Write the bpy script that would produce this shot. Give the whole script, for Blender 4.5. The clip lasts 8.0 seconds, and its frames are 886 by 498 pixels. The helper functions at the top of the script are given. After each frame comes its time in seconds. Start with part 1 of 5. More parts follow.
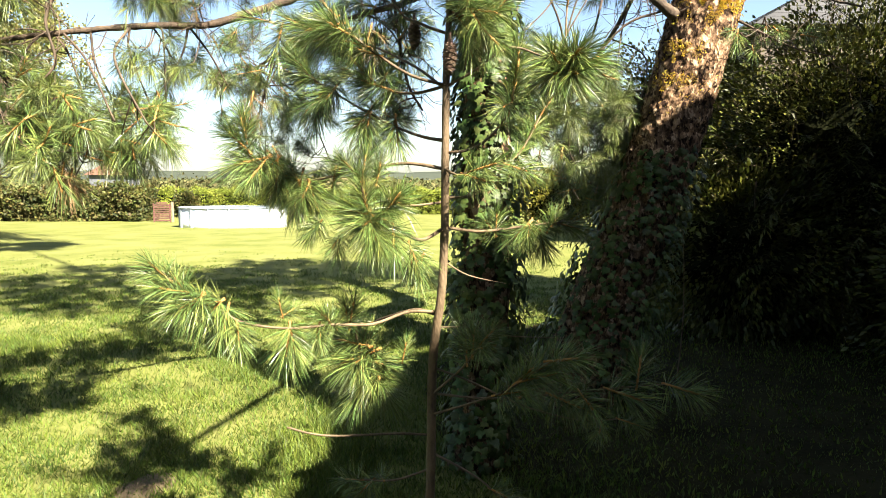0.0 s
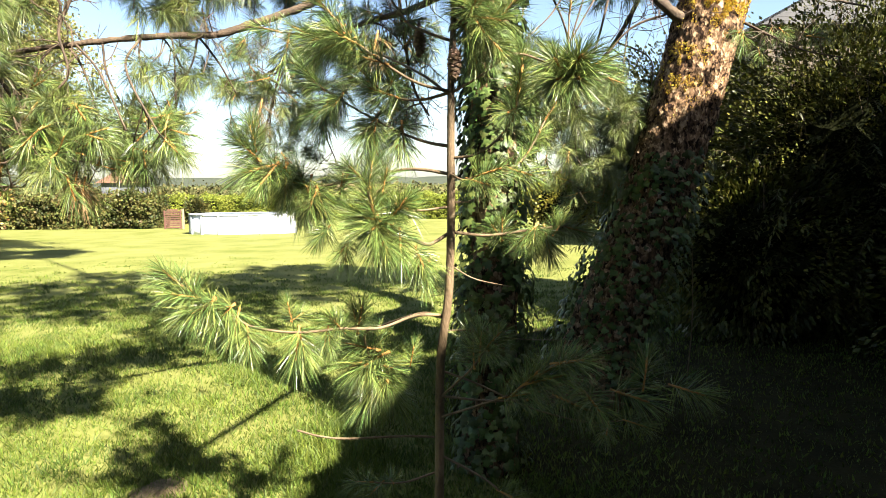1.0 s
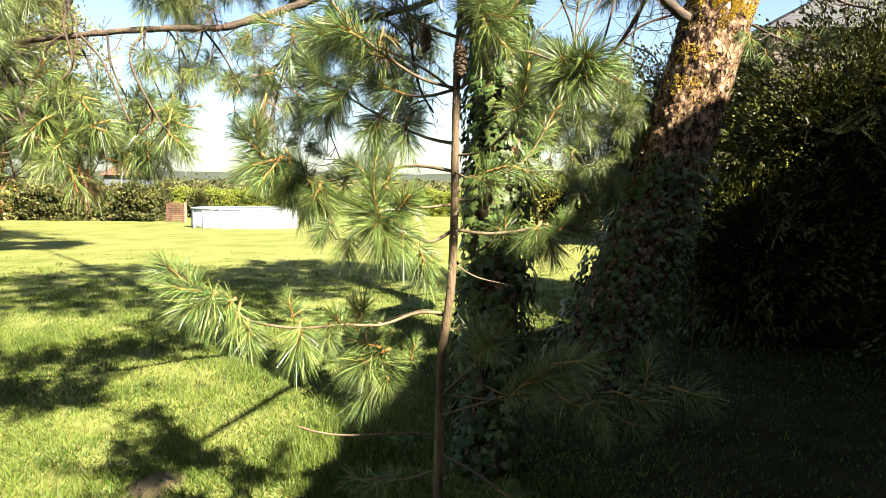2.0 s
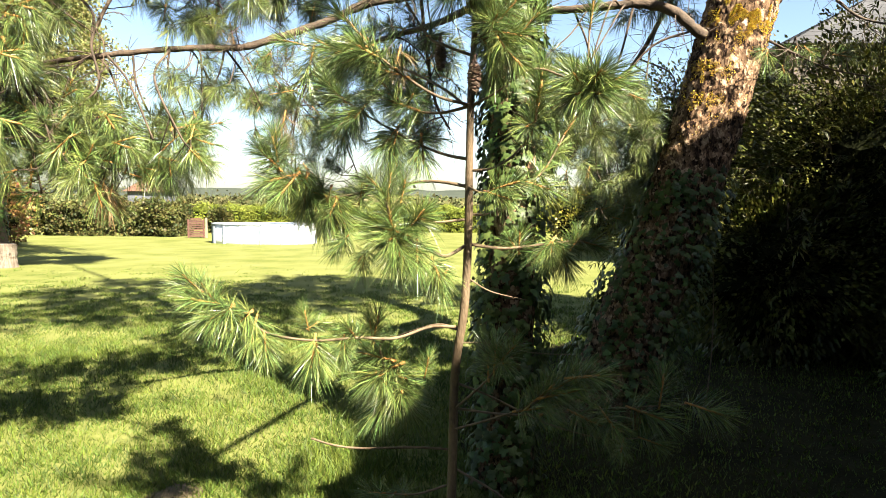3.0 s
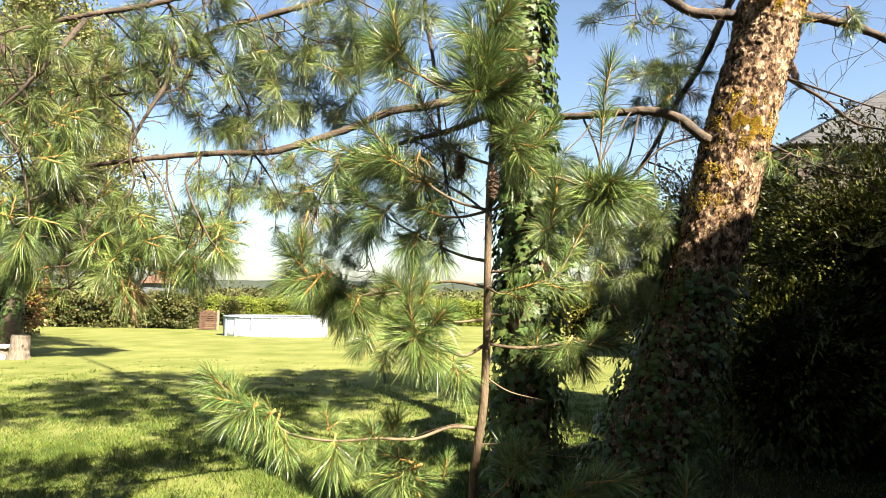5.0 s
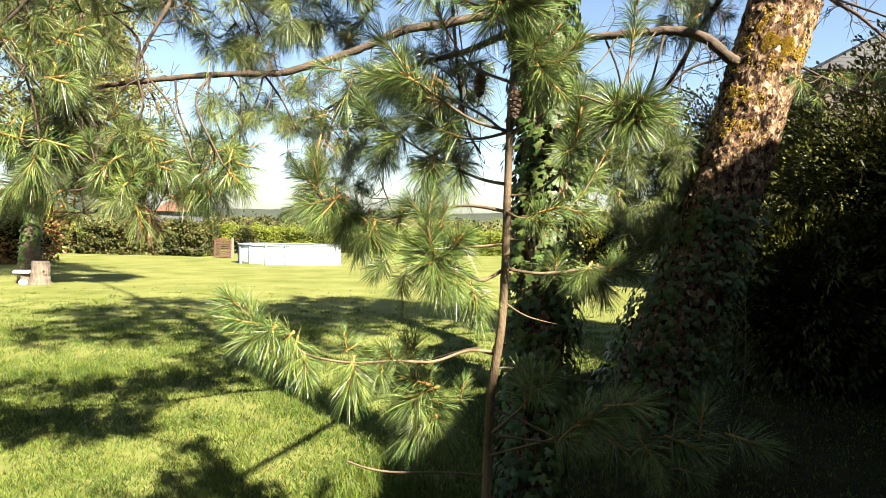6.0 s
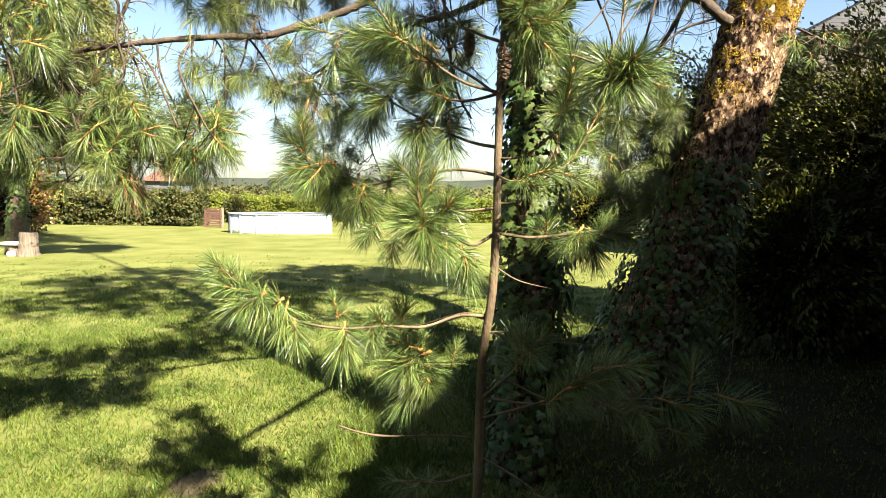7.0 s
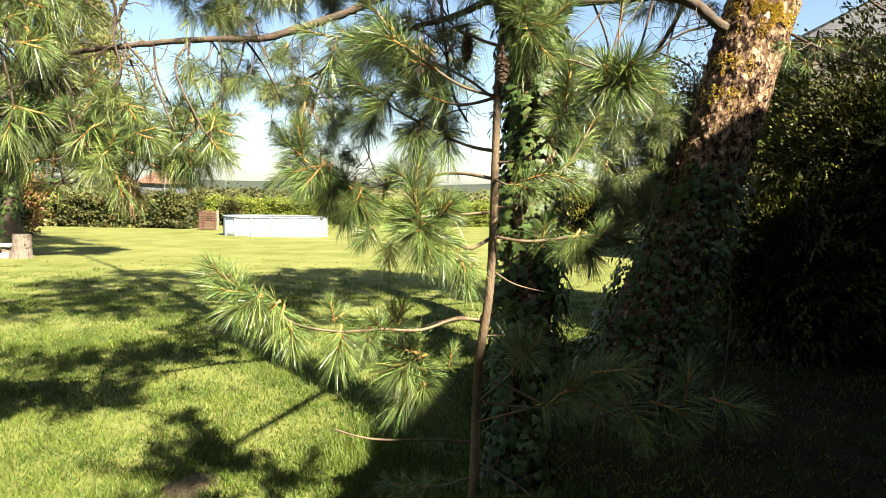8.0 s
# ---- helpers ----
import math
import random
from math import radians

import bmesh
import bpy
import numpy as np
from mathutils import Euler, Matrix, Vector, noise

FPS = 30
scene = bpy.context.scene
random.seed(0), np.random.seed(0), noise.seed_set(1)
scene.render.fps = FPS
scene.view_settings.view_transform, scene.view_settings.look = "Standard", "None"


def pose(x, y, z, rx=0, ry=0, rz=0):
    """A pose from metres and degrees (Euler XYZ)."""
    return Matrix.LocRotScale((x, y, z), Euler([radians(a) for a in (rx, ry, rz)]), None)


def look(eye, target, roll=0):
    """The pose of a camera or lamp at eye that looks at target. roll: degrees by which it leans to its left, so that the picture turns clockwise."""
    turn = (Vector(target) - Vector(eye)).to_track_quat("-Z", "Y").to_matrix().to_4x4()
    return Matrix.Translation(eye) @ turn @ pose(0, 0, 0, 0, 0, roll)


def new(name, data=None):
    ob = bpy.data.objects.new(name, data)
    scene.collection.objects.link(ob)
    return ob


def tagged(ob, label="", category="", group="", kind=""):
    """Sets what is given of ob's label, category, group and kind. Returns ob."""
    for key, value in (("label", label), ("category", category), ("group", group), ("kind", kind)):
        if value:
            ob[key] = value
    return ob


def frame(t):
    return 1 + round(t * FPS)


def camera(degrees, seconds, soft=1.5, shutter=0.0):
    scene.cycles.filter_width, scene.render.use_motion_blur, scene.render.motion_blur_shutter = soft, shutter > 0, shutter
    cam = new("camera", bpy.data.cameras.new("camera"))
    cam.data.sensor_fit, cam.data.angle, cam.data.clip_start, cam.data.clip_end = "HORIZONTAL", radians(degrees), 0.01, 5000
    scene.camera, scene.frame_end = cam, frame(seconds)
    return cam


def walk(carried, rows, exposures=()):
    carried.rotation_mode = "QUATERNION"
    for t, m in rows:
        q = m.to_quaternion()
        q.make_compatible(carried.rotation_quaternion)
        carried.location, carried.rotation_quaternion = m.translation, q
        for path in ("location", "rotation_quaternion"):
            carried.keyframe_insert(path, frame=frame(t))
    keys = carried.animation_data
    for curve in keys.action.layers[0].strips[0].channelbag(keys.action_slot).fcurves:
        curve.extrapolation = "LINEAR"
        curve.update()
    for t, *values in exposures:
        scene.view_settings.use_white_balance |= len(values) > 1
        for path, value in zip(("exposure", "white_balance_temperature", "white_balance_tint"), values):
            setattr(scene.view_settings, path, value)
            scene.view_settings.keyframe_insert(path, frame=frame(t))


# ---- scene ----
cam = camera(70.7, 8.0, soft=0.6)
PATH = [
    (0, (-0.002, 0.013, 1.65), (0.0, 2.001, 1.429), -0.0),
    (0.5, (0.003, -0.014, 1.653), (-0.003, 1.979, 1.492), -0.8),
    (1, (0.006, -0.01, 1.652), (-0.021, 1.979, 1.445), -0.6),
    (1.5, (0.005, -0.008, 1.654), (-0.016, 1.982, 1.447), -0.1),
    (1.7, (0.001, -0.001, 1.653), (-0.017, 1.988, 1.438), 0.2),
    (3, (0.014, -0.02, 1.647), (-0.075, 1.971, 1.484), 0.4),
    (3.5, (0.007, -0.05, 1.663), (-0.078, 1.948, 1.677), 0.6),
    (4, (-0.004, -0.083, 1.673), (-0.117, 1.907, 1.843), 1.5),
    (4.2, (-0.004, -0.083, 1.671), (-0.135, 1.903, 1.863), 1.6),
    (5.3, (-0.016, -0.063, 1.668), (-0.139, 1.933, 1.73), 0.5),
    (5.5, (-0.022, -0.053, 1.663), (-0.148, 1.943, 1.662), 0.6),
    (6, (-0.032, -0.032, 1.651), (-0.193, 1.959, 1.56), 1.0),
    (6.5, (-0.032, -0.017, 1.646), (-0.185, 1.972, 1.507), 0.9),
    (7, (-0.029, -0.015, 1.641), (-0.162, 1.972, 1.447), 0.5),
    (7.5, (-0.033, -0.012, 1.64), (-0.146, 1.975, 1.445), 0.9),
    (8, (-0.034, -0.015, 1.64), (-0.152, 1.974, 1.458), 0.8),
]
walk(cam, [(t, look(e, a, r)) for t, e, a, r in PATH], [(0, 3.23), (1.7, 3.22), (3.5, 3.16), (4.2, 3.1), (5.5, 3.0), (8, 2.97)])

# ---- light ----
SUN_TO = Vector((0.496, -0.554, 0.669))  # towards the sun: behind the camera and to the right
world = bpy.data.worlds.new("sky")
scene.world = world
world.use_nodes = True
wn = world.node_tree.nodes
sky = wn.new("ShaderNodeTexSky")
sky.sky_type = "NISHITA"
sky.sun_disc = False
sky.sun_elevation = radians(42)
sky.sun_rotation = radians(138.2)
sky.air_density, sky.dust_density, sky.ozone_density = 1.0, 1.2, 0.8
world.node_tree.links.new(sky.outputs[0], wn["Background"].inputs[0])
wn["Background"].inputs[1].default_value = 0.031
sun = new("sun", bpy.data.lights.new("sun", "SUN"))
sun.data.energy, sun.data.angle, sun.data.color = 5.0, radians(0.53), (1.0, 0.92, 0.77)
sun.matrix_world = look((8, -8, 12), Vector((8, -8, 12)) - SUN_TO)

rng = np.random.default_rng(7)


# ---- materials ----
def surface(name, dark, light, scale=6.0, fine=70.0, rough=0.8, bump=0.3, rand="", amount=0.25, thin=0.0, gloss=0.3, stain=None, stretch=(1, 1, 1), cells=0.0, hue=0.03):
    """Noise at two scales between two colours; rand: "object" or "island" varies piece by piece; thin: light let through; cells: cracked plates."""
    m = bpy.data.materials.new(name)
    m.use_nodes = True
    n, l = m.node_tree.nodes, m.node_tree.links
    bs, out = n["Principled BSDF"], n["Material Output"]
    co = n.new("ShaderNodeTexCoord")
    mp = n.new("ShaderNodeMapping")
    mp.inputs["Scale"].default_value = stretch
    l.new(co.outputs["Object"], mp.inputs[0])
    a, b = n.new("ShaderNodeTexNoise"), n.new("ShaderNodeTexNoise")
    for t, s in ((a, scale), (b, fine)):
        t.inputs["Scale"].default_value, t.inputs["Detail"].default_value = s, 5
        l.new(mp.outputs[0], t.inputs["Vector"])
    mix = n.new("ShaderNodeMath")
    mix.operation = "MULTIPLY_ADD"
    l.new(b.outputs[0], mix.inputs[0])
    mix.inputs[1].default_value = 0.6
    half = n.new("ShaderNodeMath")
    half.operation = "MULTIPLY_ADD"
    l.new(a.outputs[0], half.inputs[0])
    half.inputs[1].default_value, half.inputs[2].default_value = 1.1, -0.33
    l.new(half.outputs[0], mix.inputs[2])
    height = mix.outputs[0]
    if cells:
        v = n.new("ShaderNodeTexVoronoi")
        v.inputs["Scale"].default_value = cells
        warp = n.new("ShaderNodeMixRGB")
        warp.inputs[0].default_value = 0.031
        l.new(mp.outputs[0], warp.inputs[1])
        l.new(b.outputs["Color"], warp.inputs[2])
        l.new(warp.outputs[0], v.inputs["Vector"])
        sep = n.new("ShaderNodeSeparateColor")
        l.new(v.outputs["Color"], sep.inputs[0])
        flake = n.new("ShaderNodeMath")
        flake.operation = "MULTIPLY_ADD"
        l.new(sep.outputs[0], flake.inputs[0])
        flake.inputs[1].default_value = 0.7
        l.new(height, flake.inputs[2])
        less = n.new("ShaderNodeMath")
        less.operation = "SUBTRACT"
        l.new(flake.outputs[0], less.inputs[0])
        less.inputs[1].default_value = 0.34
        height = less.outputs[0]
    ramp = n.new("ShaderNodeValToRGB")
    ramp.color_ramp.elements[0].position, ramp.color_ramp.elements[1].position = 0.25, 0.72
    ramp.color_ramp.elements[0].color, ramp.color_ramp.elements[1].color = (*dark, 1), (*light, 1)
    if stain:
        e = ramp.color_ramp.elements.new(0.92)
        e.color = (*stain, 1)
    l.new(height, ramp.inputs[0])
    col = ramp.outputs[0]
    if rand:
        src = n.new("ShaderNodeObjectInfo" if rand == "object" else "ShaderNodeNewGeometry")
        val = src.outputs["Random"] if rand == "object" else src.outputs["Random Per Island"]
        hs = n.new("ShaderNodeHueSaturation")
        r1, r2 = n.new("ShaderNodeMapRange"), n.new("ShaderNodeMapRange")
        r1.inputs["To Min"].default_value, r1.inputs["To Max"].default_value = 1 - amount, 1 + amount
        fr = n.new("ShaderNodeMath")
        fr.operation = "MULTIPLY"
        fr.inputs[1].default_value = 17.3
        fc = n.new("ShaderNodeMath")
        fc.operation = "FRACT"
        l.new(val, fr.inputs[0])
        l.new(fr.outputs[0], fc.inputs[0])
        r2.inputs["To Min"].default_value, r2.inputs["To Max"].default_value = 0.5 - hue, 0.5 + hue
        l.new(val, r1.inputs[0])
        l.new(fc.outputs[0], r2.inputs[0])
        l.new(r1.outputs[0], hs.inputs["Value"])
        l.new(r2.outputs[0], hs.inputs["Hue"])
        l.new(col, hs.inputs["Color"])
        col = hs.outputs[0]
    l.new(col, bs.inputs["Base Color"])
    bs.inputs["Roughness"].default_value = rough
    bs.inputs["Specular IOR Level"].default_value = gloss
    if bump:
        bp = n.new("ShaderNodeBump")
        bp.inputs["Strength"].default_value, bp.inputs["Distance"].default_value = bump, 0.02
        l.new(height, bp.inputs["Height"])
        l.new(bp.outputs[0], bs.inputs["Normal"])
    if thin:
        tr, ms = n.new("ShaderNodeBsdfTranslucent"), n.new("ShaderNodeMixShader")
        l.new(col, tr.inputs[0])
        ms.inputs[0].default_value = thin
        l.new(bs.outputs[0], ms.inputs[1])
        l.new(tr.outputs[0], ms.inputs[2])
        l.new(ms.outputs[0], out.inputs["Surface"])
    return m


M_LAWN = surface("lawn", (0.062, 0.072, 0.0150), (0.116, 0.118, 0.0370), 0.9, 24, 0.95, 0.25, stain=(0.118, 0.116, 0.0420), gloss=0.05)
M_BLADE = surface("grass_blade", (0.0300, 0.0538, 0.0045), (0.080, 0.106, 0.0140), 1.6, 9, 0.6, 0, "island", 0.5, 0.3, 0.25, stain=(0.150, 0.140, 0.040), hue=0.025)
M_NEEDLE = surface("pine_needle", (0.015, 0.037, 0.012), (0.132, 0.167, 0.041), 9, 60, 0.34, 0, "island", 0.65, 0.06, 0.32, hue=0.05)
M_NEEDLE_OLD = surface("pine_needle_far", (0.016, 0.034, 0.011), (0.110, 0.127, 0.031), 5, 40, 0.38, 0, "island", 0.6, 0.07, 0.32, hue=0.035)
M_SHOOT = surface("pine_shoot", (0.15, 0.068, 0.015), (0.31, 0.165, 0.045), 30, 160, 0.7, 0.3)
M_STEM = surface("young_bark", (0.048, 0.031, 0.016), (0.122, 0.085, 0.047), 22, 160, 0.7, 0.4, stretch=(1, 1, 0.4))
M_TWIG = surface("twig_bark", (0.0176, 0.0118, 0.00764), (0.0706, 0.0482, 0.0306), 14, 90, 0.85, 0.5)
M_BARK = surface("pine_bark", (0.012, 0.006, 0.0035), (0.15, 0.092, 0.052), 14, 90, 0.9, 0.8, cells=55, stain=(0.30, 0.215, 0.14), stretch=(1, 1, 0.6), gloss=0.1)
M_MOSS = surface("moss", (0.28, 0.19, 0.020), (0.48, 0.34, 0.055), 25, 120, 1.0, 0.6, "island", 0.35, 0.3, 0.05)
M_IVY = surface("ivy_leaf", (0.0176, 0.0323, 0.00706), (0.0529, 0.0764, 0.0206), 12, 70, 0.38, 0.1, "object", 0.4, 0.18, 0.3)
M_IVY_REST = surface("ivy_leaf_rest", (0.0176, 0.0323, 0.00706), (0.0529, 0.0735, 0.0188), 12, 70, 0.45, 0.1, "island", 0.45, 0.14, 0.14)
M_CONE = surface("cone_scale", (0.06, 0.035, 0.02), (0.23, 0.155, 0.105), 30, 140, 0.75, 0.3, "island", 0.25, hue=0.01)
M_SHRUB = surface("shrub_leaf", (0.017, 0.024, 0.0036), (0.068, 0.070, 0.0105), 3, 25, 0.5, 0, "island", 0.5, 0.18, 0.25, hue=0.03)
# Near-black core colour: the shade inside shrubs and hedges, put into colour.
M_SHRUB_CORE = surface("shrub_inner_shade", (0.0047, 0.00588, 0.00294), (0.0118, 0.0129, 0.00588), 5, 30, 1.0, 0.6, gloss=0)
M_HEDGE = surface("hedge_leaf", (0.013, 0.019, 0.0055), (0.078, 0.074, 0.020), 0.9, 4, 0.55, 0, "island", 0.5, 0.15, 0.12, hue=0.06)
M_HEDGE_BRIGHT = surface("young_hedge_leaf", (0.0798, 0.105, 0.0118), (0.151, 0.168, 0.0252), 0.8, 6, 0.6, 0, "island", 0.25, 0.25, 0.15, hue=0.02)
M_GOLD = surface("golden_shrub_leaf", (0.0647, 0.0647, 0.00823), (0.135, 0.123, 0.0165), 2, 12, 0.5, 0, "island", 0.4, 0.25, 0.3, hue=0.03)
M_RED = surface("red_shrub_leaf", (0.085, 0.050, 0.014), (0.18, 0.115, 0.030), 2, 12, 0.5, 0, "island", 0.4, 0.2, 0.3, hue=0.07)
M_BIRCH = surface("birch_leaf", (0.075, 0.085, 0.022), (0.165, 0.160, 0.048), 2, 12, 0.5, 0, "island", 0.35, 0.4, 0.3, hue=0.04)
M_WOODS = surface("far_woods", (0.0252, 0.0302, 0.0134), (0.063, 0.0605, 0.0252), 0.05, 0.9, 1.0, 0, "island", 0.4, 0.0, 0.0, hue=0.04)
M_HILL = surface("far_hill", (0.026, 0.031, 0.026), (0.040, 0.046, 0.036), 0.004, 0.05, 1.0, 0, gloss=0)
M_FIELD = surface("stubble_field", (0.0941, 0.0706, 0.0382), (0.123, 0.097, 0.0559), 0.05, 2, 1.0, 0.2, gloss=0)
M_POOL = surface("pool_wall_enamel", (0.58, 0.61, 0.64), (0.68, 0.70, 0.72), 1.2, 30, 0.35, 0.02, gloss=0.5)
M_POOL_RIM = surface("pool_rim_plastic", (0.176, 0.2, 0.235), (0.223, 0.247, 0.282), 2, 40, 0.45, 0.02)
M_SLAT = surface("red_stained_wood", (0.042, 0.021, 0.0143), (0.084, 0.0437, 0.0294), 5, 60, 0.75, 0.4, "object", 0.15, stretch=(1, 1, 6))
M_WOOD = surface("weathered_wood", (0.106, 0.0794, 0.0529), (0.182, 0.147, 0.106), 6, 70, 0.85, 0.5, stretch=(4, 4, 0.6))
M_STUMP = surface("stump_wood", (0.060, 0.045, 0.031), (0.150, 0.118, 0.088), 6, 50, 0.9, 0.9, stretch=(5, 5, 0.5))
M_WHITE = surface("white_paint", (0.66, 0.66, 0.64), (0.82, 0.82, 0.80), 4, 50, 0.6, 0.1)
M_RENDER = surface("pale_wall_render", (0.0647, 0.0529, 0.0441), (0.0941, 0.0794, 0.0647), 0.8, 30, 0.95, 0.2, gloss=0.1)
M_SLATE = surface("grey_roof_slate", (0.019, 0.0185, 0.0195), (0.036, 0.035, 0.036), 1.2, 12, 0.7, 0.5, "object", 0.16, hue=0.01)
M_TILE = surface("orange_roof_tile", (0.0714, 0.0353, 0.0218), (0.109, 0.0571, 0.0353), 0.8, 8, 0.85, 0.4)
M_DARKWALL = surface("dark_gable_boards", (0.0504, 0.0546, 0.063), (0.0924, 0.0966, 0.109), 1, 12, 0.8, 0.3)
M_GLASS = surface("window_glass", (0.03, 0.035, 0.04), (0.05, 0.055, 0.06), 2, 9, 0.08, 0, gloss=0.6)
# Near-black ground colour that stands in for the lawn's deep shade.
M_SHADE_GROUND = surface("soil", (0.0095, 0.0085, 0.0035), (0.024, 0.022, 0.0085), 3, 40, 1.0, 0.8, gloss=0.05)


# ---- building helpers ----
def make_mesh(name, verts, faces, mats, index=None, smooth=True):
    me = bpy.data.meshes.new(name)
    me.from_pydata([tuple(v) for v in verts], [], [tuple(int(i) for i in f) for f in faces])
    for m in mats:
        me.materials.append(m)
    if index is not None:
        me.polygons.foreach_set("material_index", np.asarray(index, dtype=np.int32))
    me.polygons.foreach_set("use_smooth", np.full(len(me.polygons), smooth))
    me.update()
    return me


def quick_mesh(name, verts, tris, mats):
    """A large mesh of triangles from arrays."""
    me = bpy.data.meshes.new(name)
    nv, nf = len(verts), len(tris)
    me.vertices.add(nv)
    me.vertices.foreach_set("co", np.asarray(verts, dtype=np.float32).ravel())
    me.loops.add(nf * 3)
    me.polygons.add(nf)
    me.polygons.foreach_set("loop_start", np.arange(0, nf * 3, 3, dtype=np.int32))
    me.loops.foreach_set("vertex_index", np.asarray(tris, dtype=np.int32).ravel())
    for m in mats:
        me.materials.append(m)
    me.update(calc_edges=True)
    me.validate()
    return me


def thing(name, base, label, category, group="", kind=""):
    root = new(name)
    root.empty_display_size = 0.2
    root.location = base
    return tagged(root, label, category, group, kind)


def part(name, me, parent, label="", m=None):
    """Links a mesh given in world places under a thing (an Empty) or under one of its parts."""
    ob = new(name, me)
    ob.parent = parent
    if parent.type == "EMPTY":
        ob.matrix_parent_inverse = Matrix.Translation(-Vector(parent.location))
    if m is not None:
        ob.matrix_basis = m
    return tagged(ob, label)


def smooth_line(pts, steps=6):
    """Catmull-Rom through a few places."""
    p = [np.array(q, float) for q in pts]
    p = [2 * p[0] - p[1], *p, 2 * p[-1] - p[-2]]
    out = []
    for i in range(1, len(p) - 2):
        for k in range(steps):
            t = k / steps
            out.append(0.5 * (2 * p[i] + (p[i + 1] - p[i - 1]) * t + (2 * p[i - 1] - 5 * p[i] + 4 * p[i + 1] - p[i + 2]) * t * t
                              + (3 * p[i] - p[i - 1] - 3 * p[i + 1] + p[i + 2]) * t ** 3))
    out.append(p[-2])
    return np.array(out)


def tube_data(line, radii, sides=8, rough=0.0, seed=0.0, freq=9.0, start=0, plates=0.0):
    """Verts and quads of a tapered, uneven tube with closed ends."""
    line = np.asarray(line, float)
    n = len(line)
    radii = np.interp(np.linspace(0, 1, n), np.linspace(0, 1, len(radii)), radii)
    tang = np.gradient(line, axis=0)
    tang /= np.linalg.norm(tang, axis=1)[:, None] + 1e-9
    ref = np.array([0.31, 0.17, 0.93]) if abs(tang[0][2]) < 0.8 else np.array([0.95, 0.3, 0.05])
    verts, faces = [], []
    for i in range(n):
        u = np.cross(tang[i], ref)
        u /= np.linalg.norm(u) + 1e-9
        w = np.cross(tang[i], u)
        for k in range(sides):
            a = 2 * math.pi * k / sides
            d = u * math.cos(a) + w * math.sin(a)
            r = radii[i]
            if rough:
                q = line[i] + d * r
                r *= 1 + rough * (noise.noise(Vector(q * freq + seed)) + 0.6 * noise.noise(Vector(q * freq * 3.1 + seed)))
            if plates:
                q = line[i] + d * radii[i]
                near = noise.voronoi(Vector((q[0] * 30, q[1] * 30, q[2] * 17)))[0]
                r += plates * (min(0.35, near[1] - near[0]) - 0.2 + 0.5 * noise.noise(Vector(q * 55)))
            verts.append(line[i] + d * r)
    for i in range(n - 1):
        for k in range(sides):
            a, b = i * sides + k, i * sides + (k + 1) % sides
            faces.append((start + a, start + b, start + b + sides, start + a + sides))
    faces.append(tuple(start + k for k in reversed(range(sides))))
    faces.append(tuple(start + (n - 1) * sides + k for k in range(sides)))
    return verts, faces


def tube(name, pts, radii, mat, sides=8, rough=0.12, seed=0.0, freq=9.0, steps=6, plates=0.0):
    v, f = tube_data(smooth_line(pts, steps), radii, sides, rough, seed, freq, 0, plates)
    return make_mesh(name, v, f, [mat])


def boxes(name, items, mats, bevel=0.0):
    """One mesh of boxes: (centre, size, material index)."""
    bm = bmesh.new()
    for c, s, k in items:
        got = bmesh.ops.create_cube(bm, size=1, matrix=Matrix.Translation(c) @ Matrix.Diagonal((*s, 1)))
        for f in {f for v in got["verts"] for f in v.link_faces}:
            f.material_index = k
    if bevel:
        bmesh.ops.bevel(bm, geom=bm.edges[:], offset=bevel, segments=1, affect="EDGES", clamp_overlap=True)
    me = bpy.data.meshes.new(name)
    bm.to_mesh(me)
    bm.free()
    for m in mats:
        me.materials.append(m)
    return me


def ground_z(x, y):
    """The lawn is level round the camera and falls gently away."""
    y = np.asarray(y, float)
    fall = np.where(y < 45, -0.022 * np.maximum(0, y - 6), -0.858 - 0.004 * np.minimum(y - 45, 400))
    return fall


# ---- pine needles ----
def needle_arrays(el, fascicles, length, width, seed, droop, shoot=0.10):
    """Needles in bundles of five round a shoot that leaves the origin at an elevation, drooping: verts, triangles, and the shoot's own."""
    r = np.random.default_rng(seed)
    e = radians(el)
    ax = np.array([math.cos(e), 0, math.sin(e)])
    side = np.array([0, 1.0, 0])
    up = np.cross(ax, side)
    verts, tris = [], []
    for i in range(fascicles):
        s = (i + r.random()) / fascicles
        base = ax * shoot * s
        a = i * 2.39996 + r.normal(0, 0.3)
        rad = side * math.cos(a) + up * math.sin(a)
        lean = radians(80 - 58 * s + r.normal(0, 10))
        for j in range(5):
            d = ax * math.cos(lean) + rad * math.sin(lean) + r.normal(0, 0.10, 3)
            d /= np.linalg.norm(d)
            ln = length * r.uniform(0.78, 1.1)
            mid = base + d * ln * 0.5 - np.array([0, 0, droop * ln * 0.10])
            tip = base + d * ln * 0.93 - np.array([0, 0, droop * ln * 0.42])
            w = np.cross(d, r.normal(0, 1, 3))
            w *= width / 2 / (np.linalg.norm(w) + 1e-9)
            k = len(verts)
            verts += [base - w * 0.8, base + w * 0.8, mid + w, mid - w, tip]
            tris += [(k, k + 1, k + 2), (k, k + 2, k + 3), (k + 3, k + 2, k + 4)]
    nt = len(tris)
    line = np.array([ax * shoot * t for t in (-0.15, 0.4, 1.0, 1.12)])
    v, f = tube_data(line, [0.0042, 0.0042, 0.0048, 0.0015], 5, 0, 0, 1, len(verts))
    verts += v
    for q in f:
        tris += [(q[0], q[m], q[m + 1]) for m in range(1, len(q) - 1)]
    return np.array(verts), np.array(tris), nt


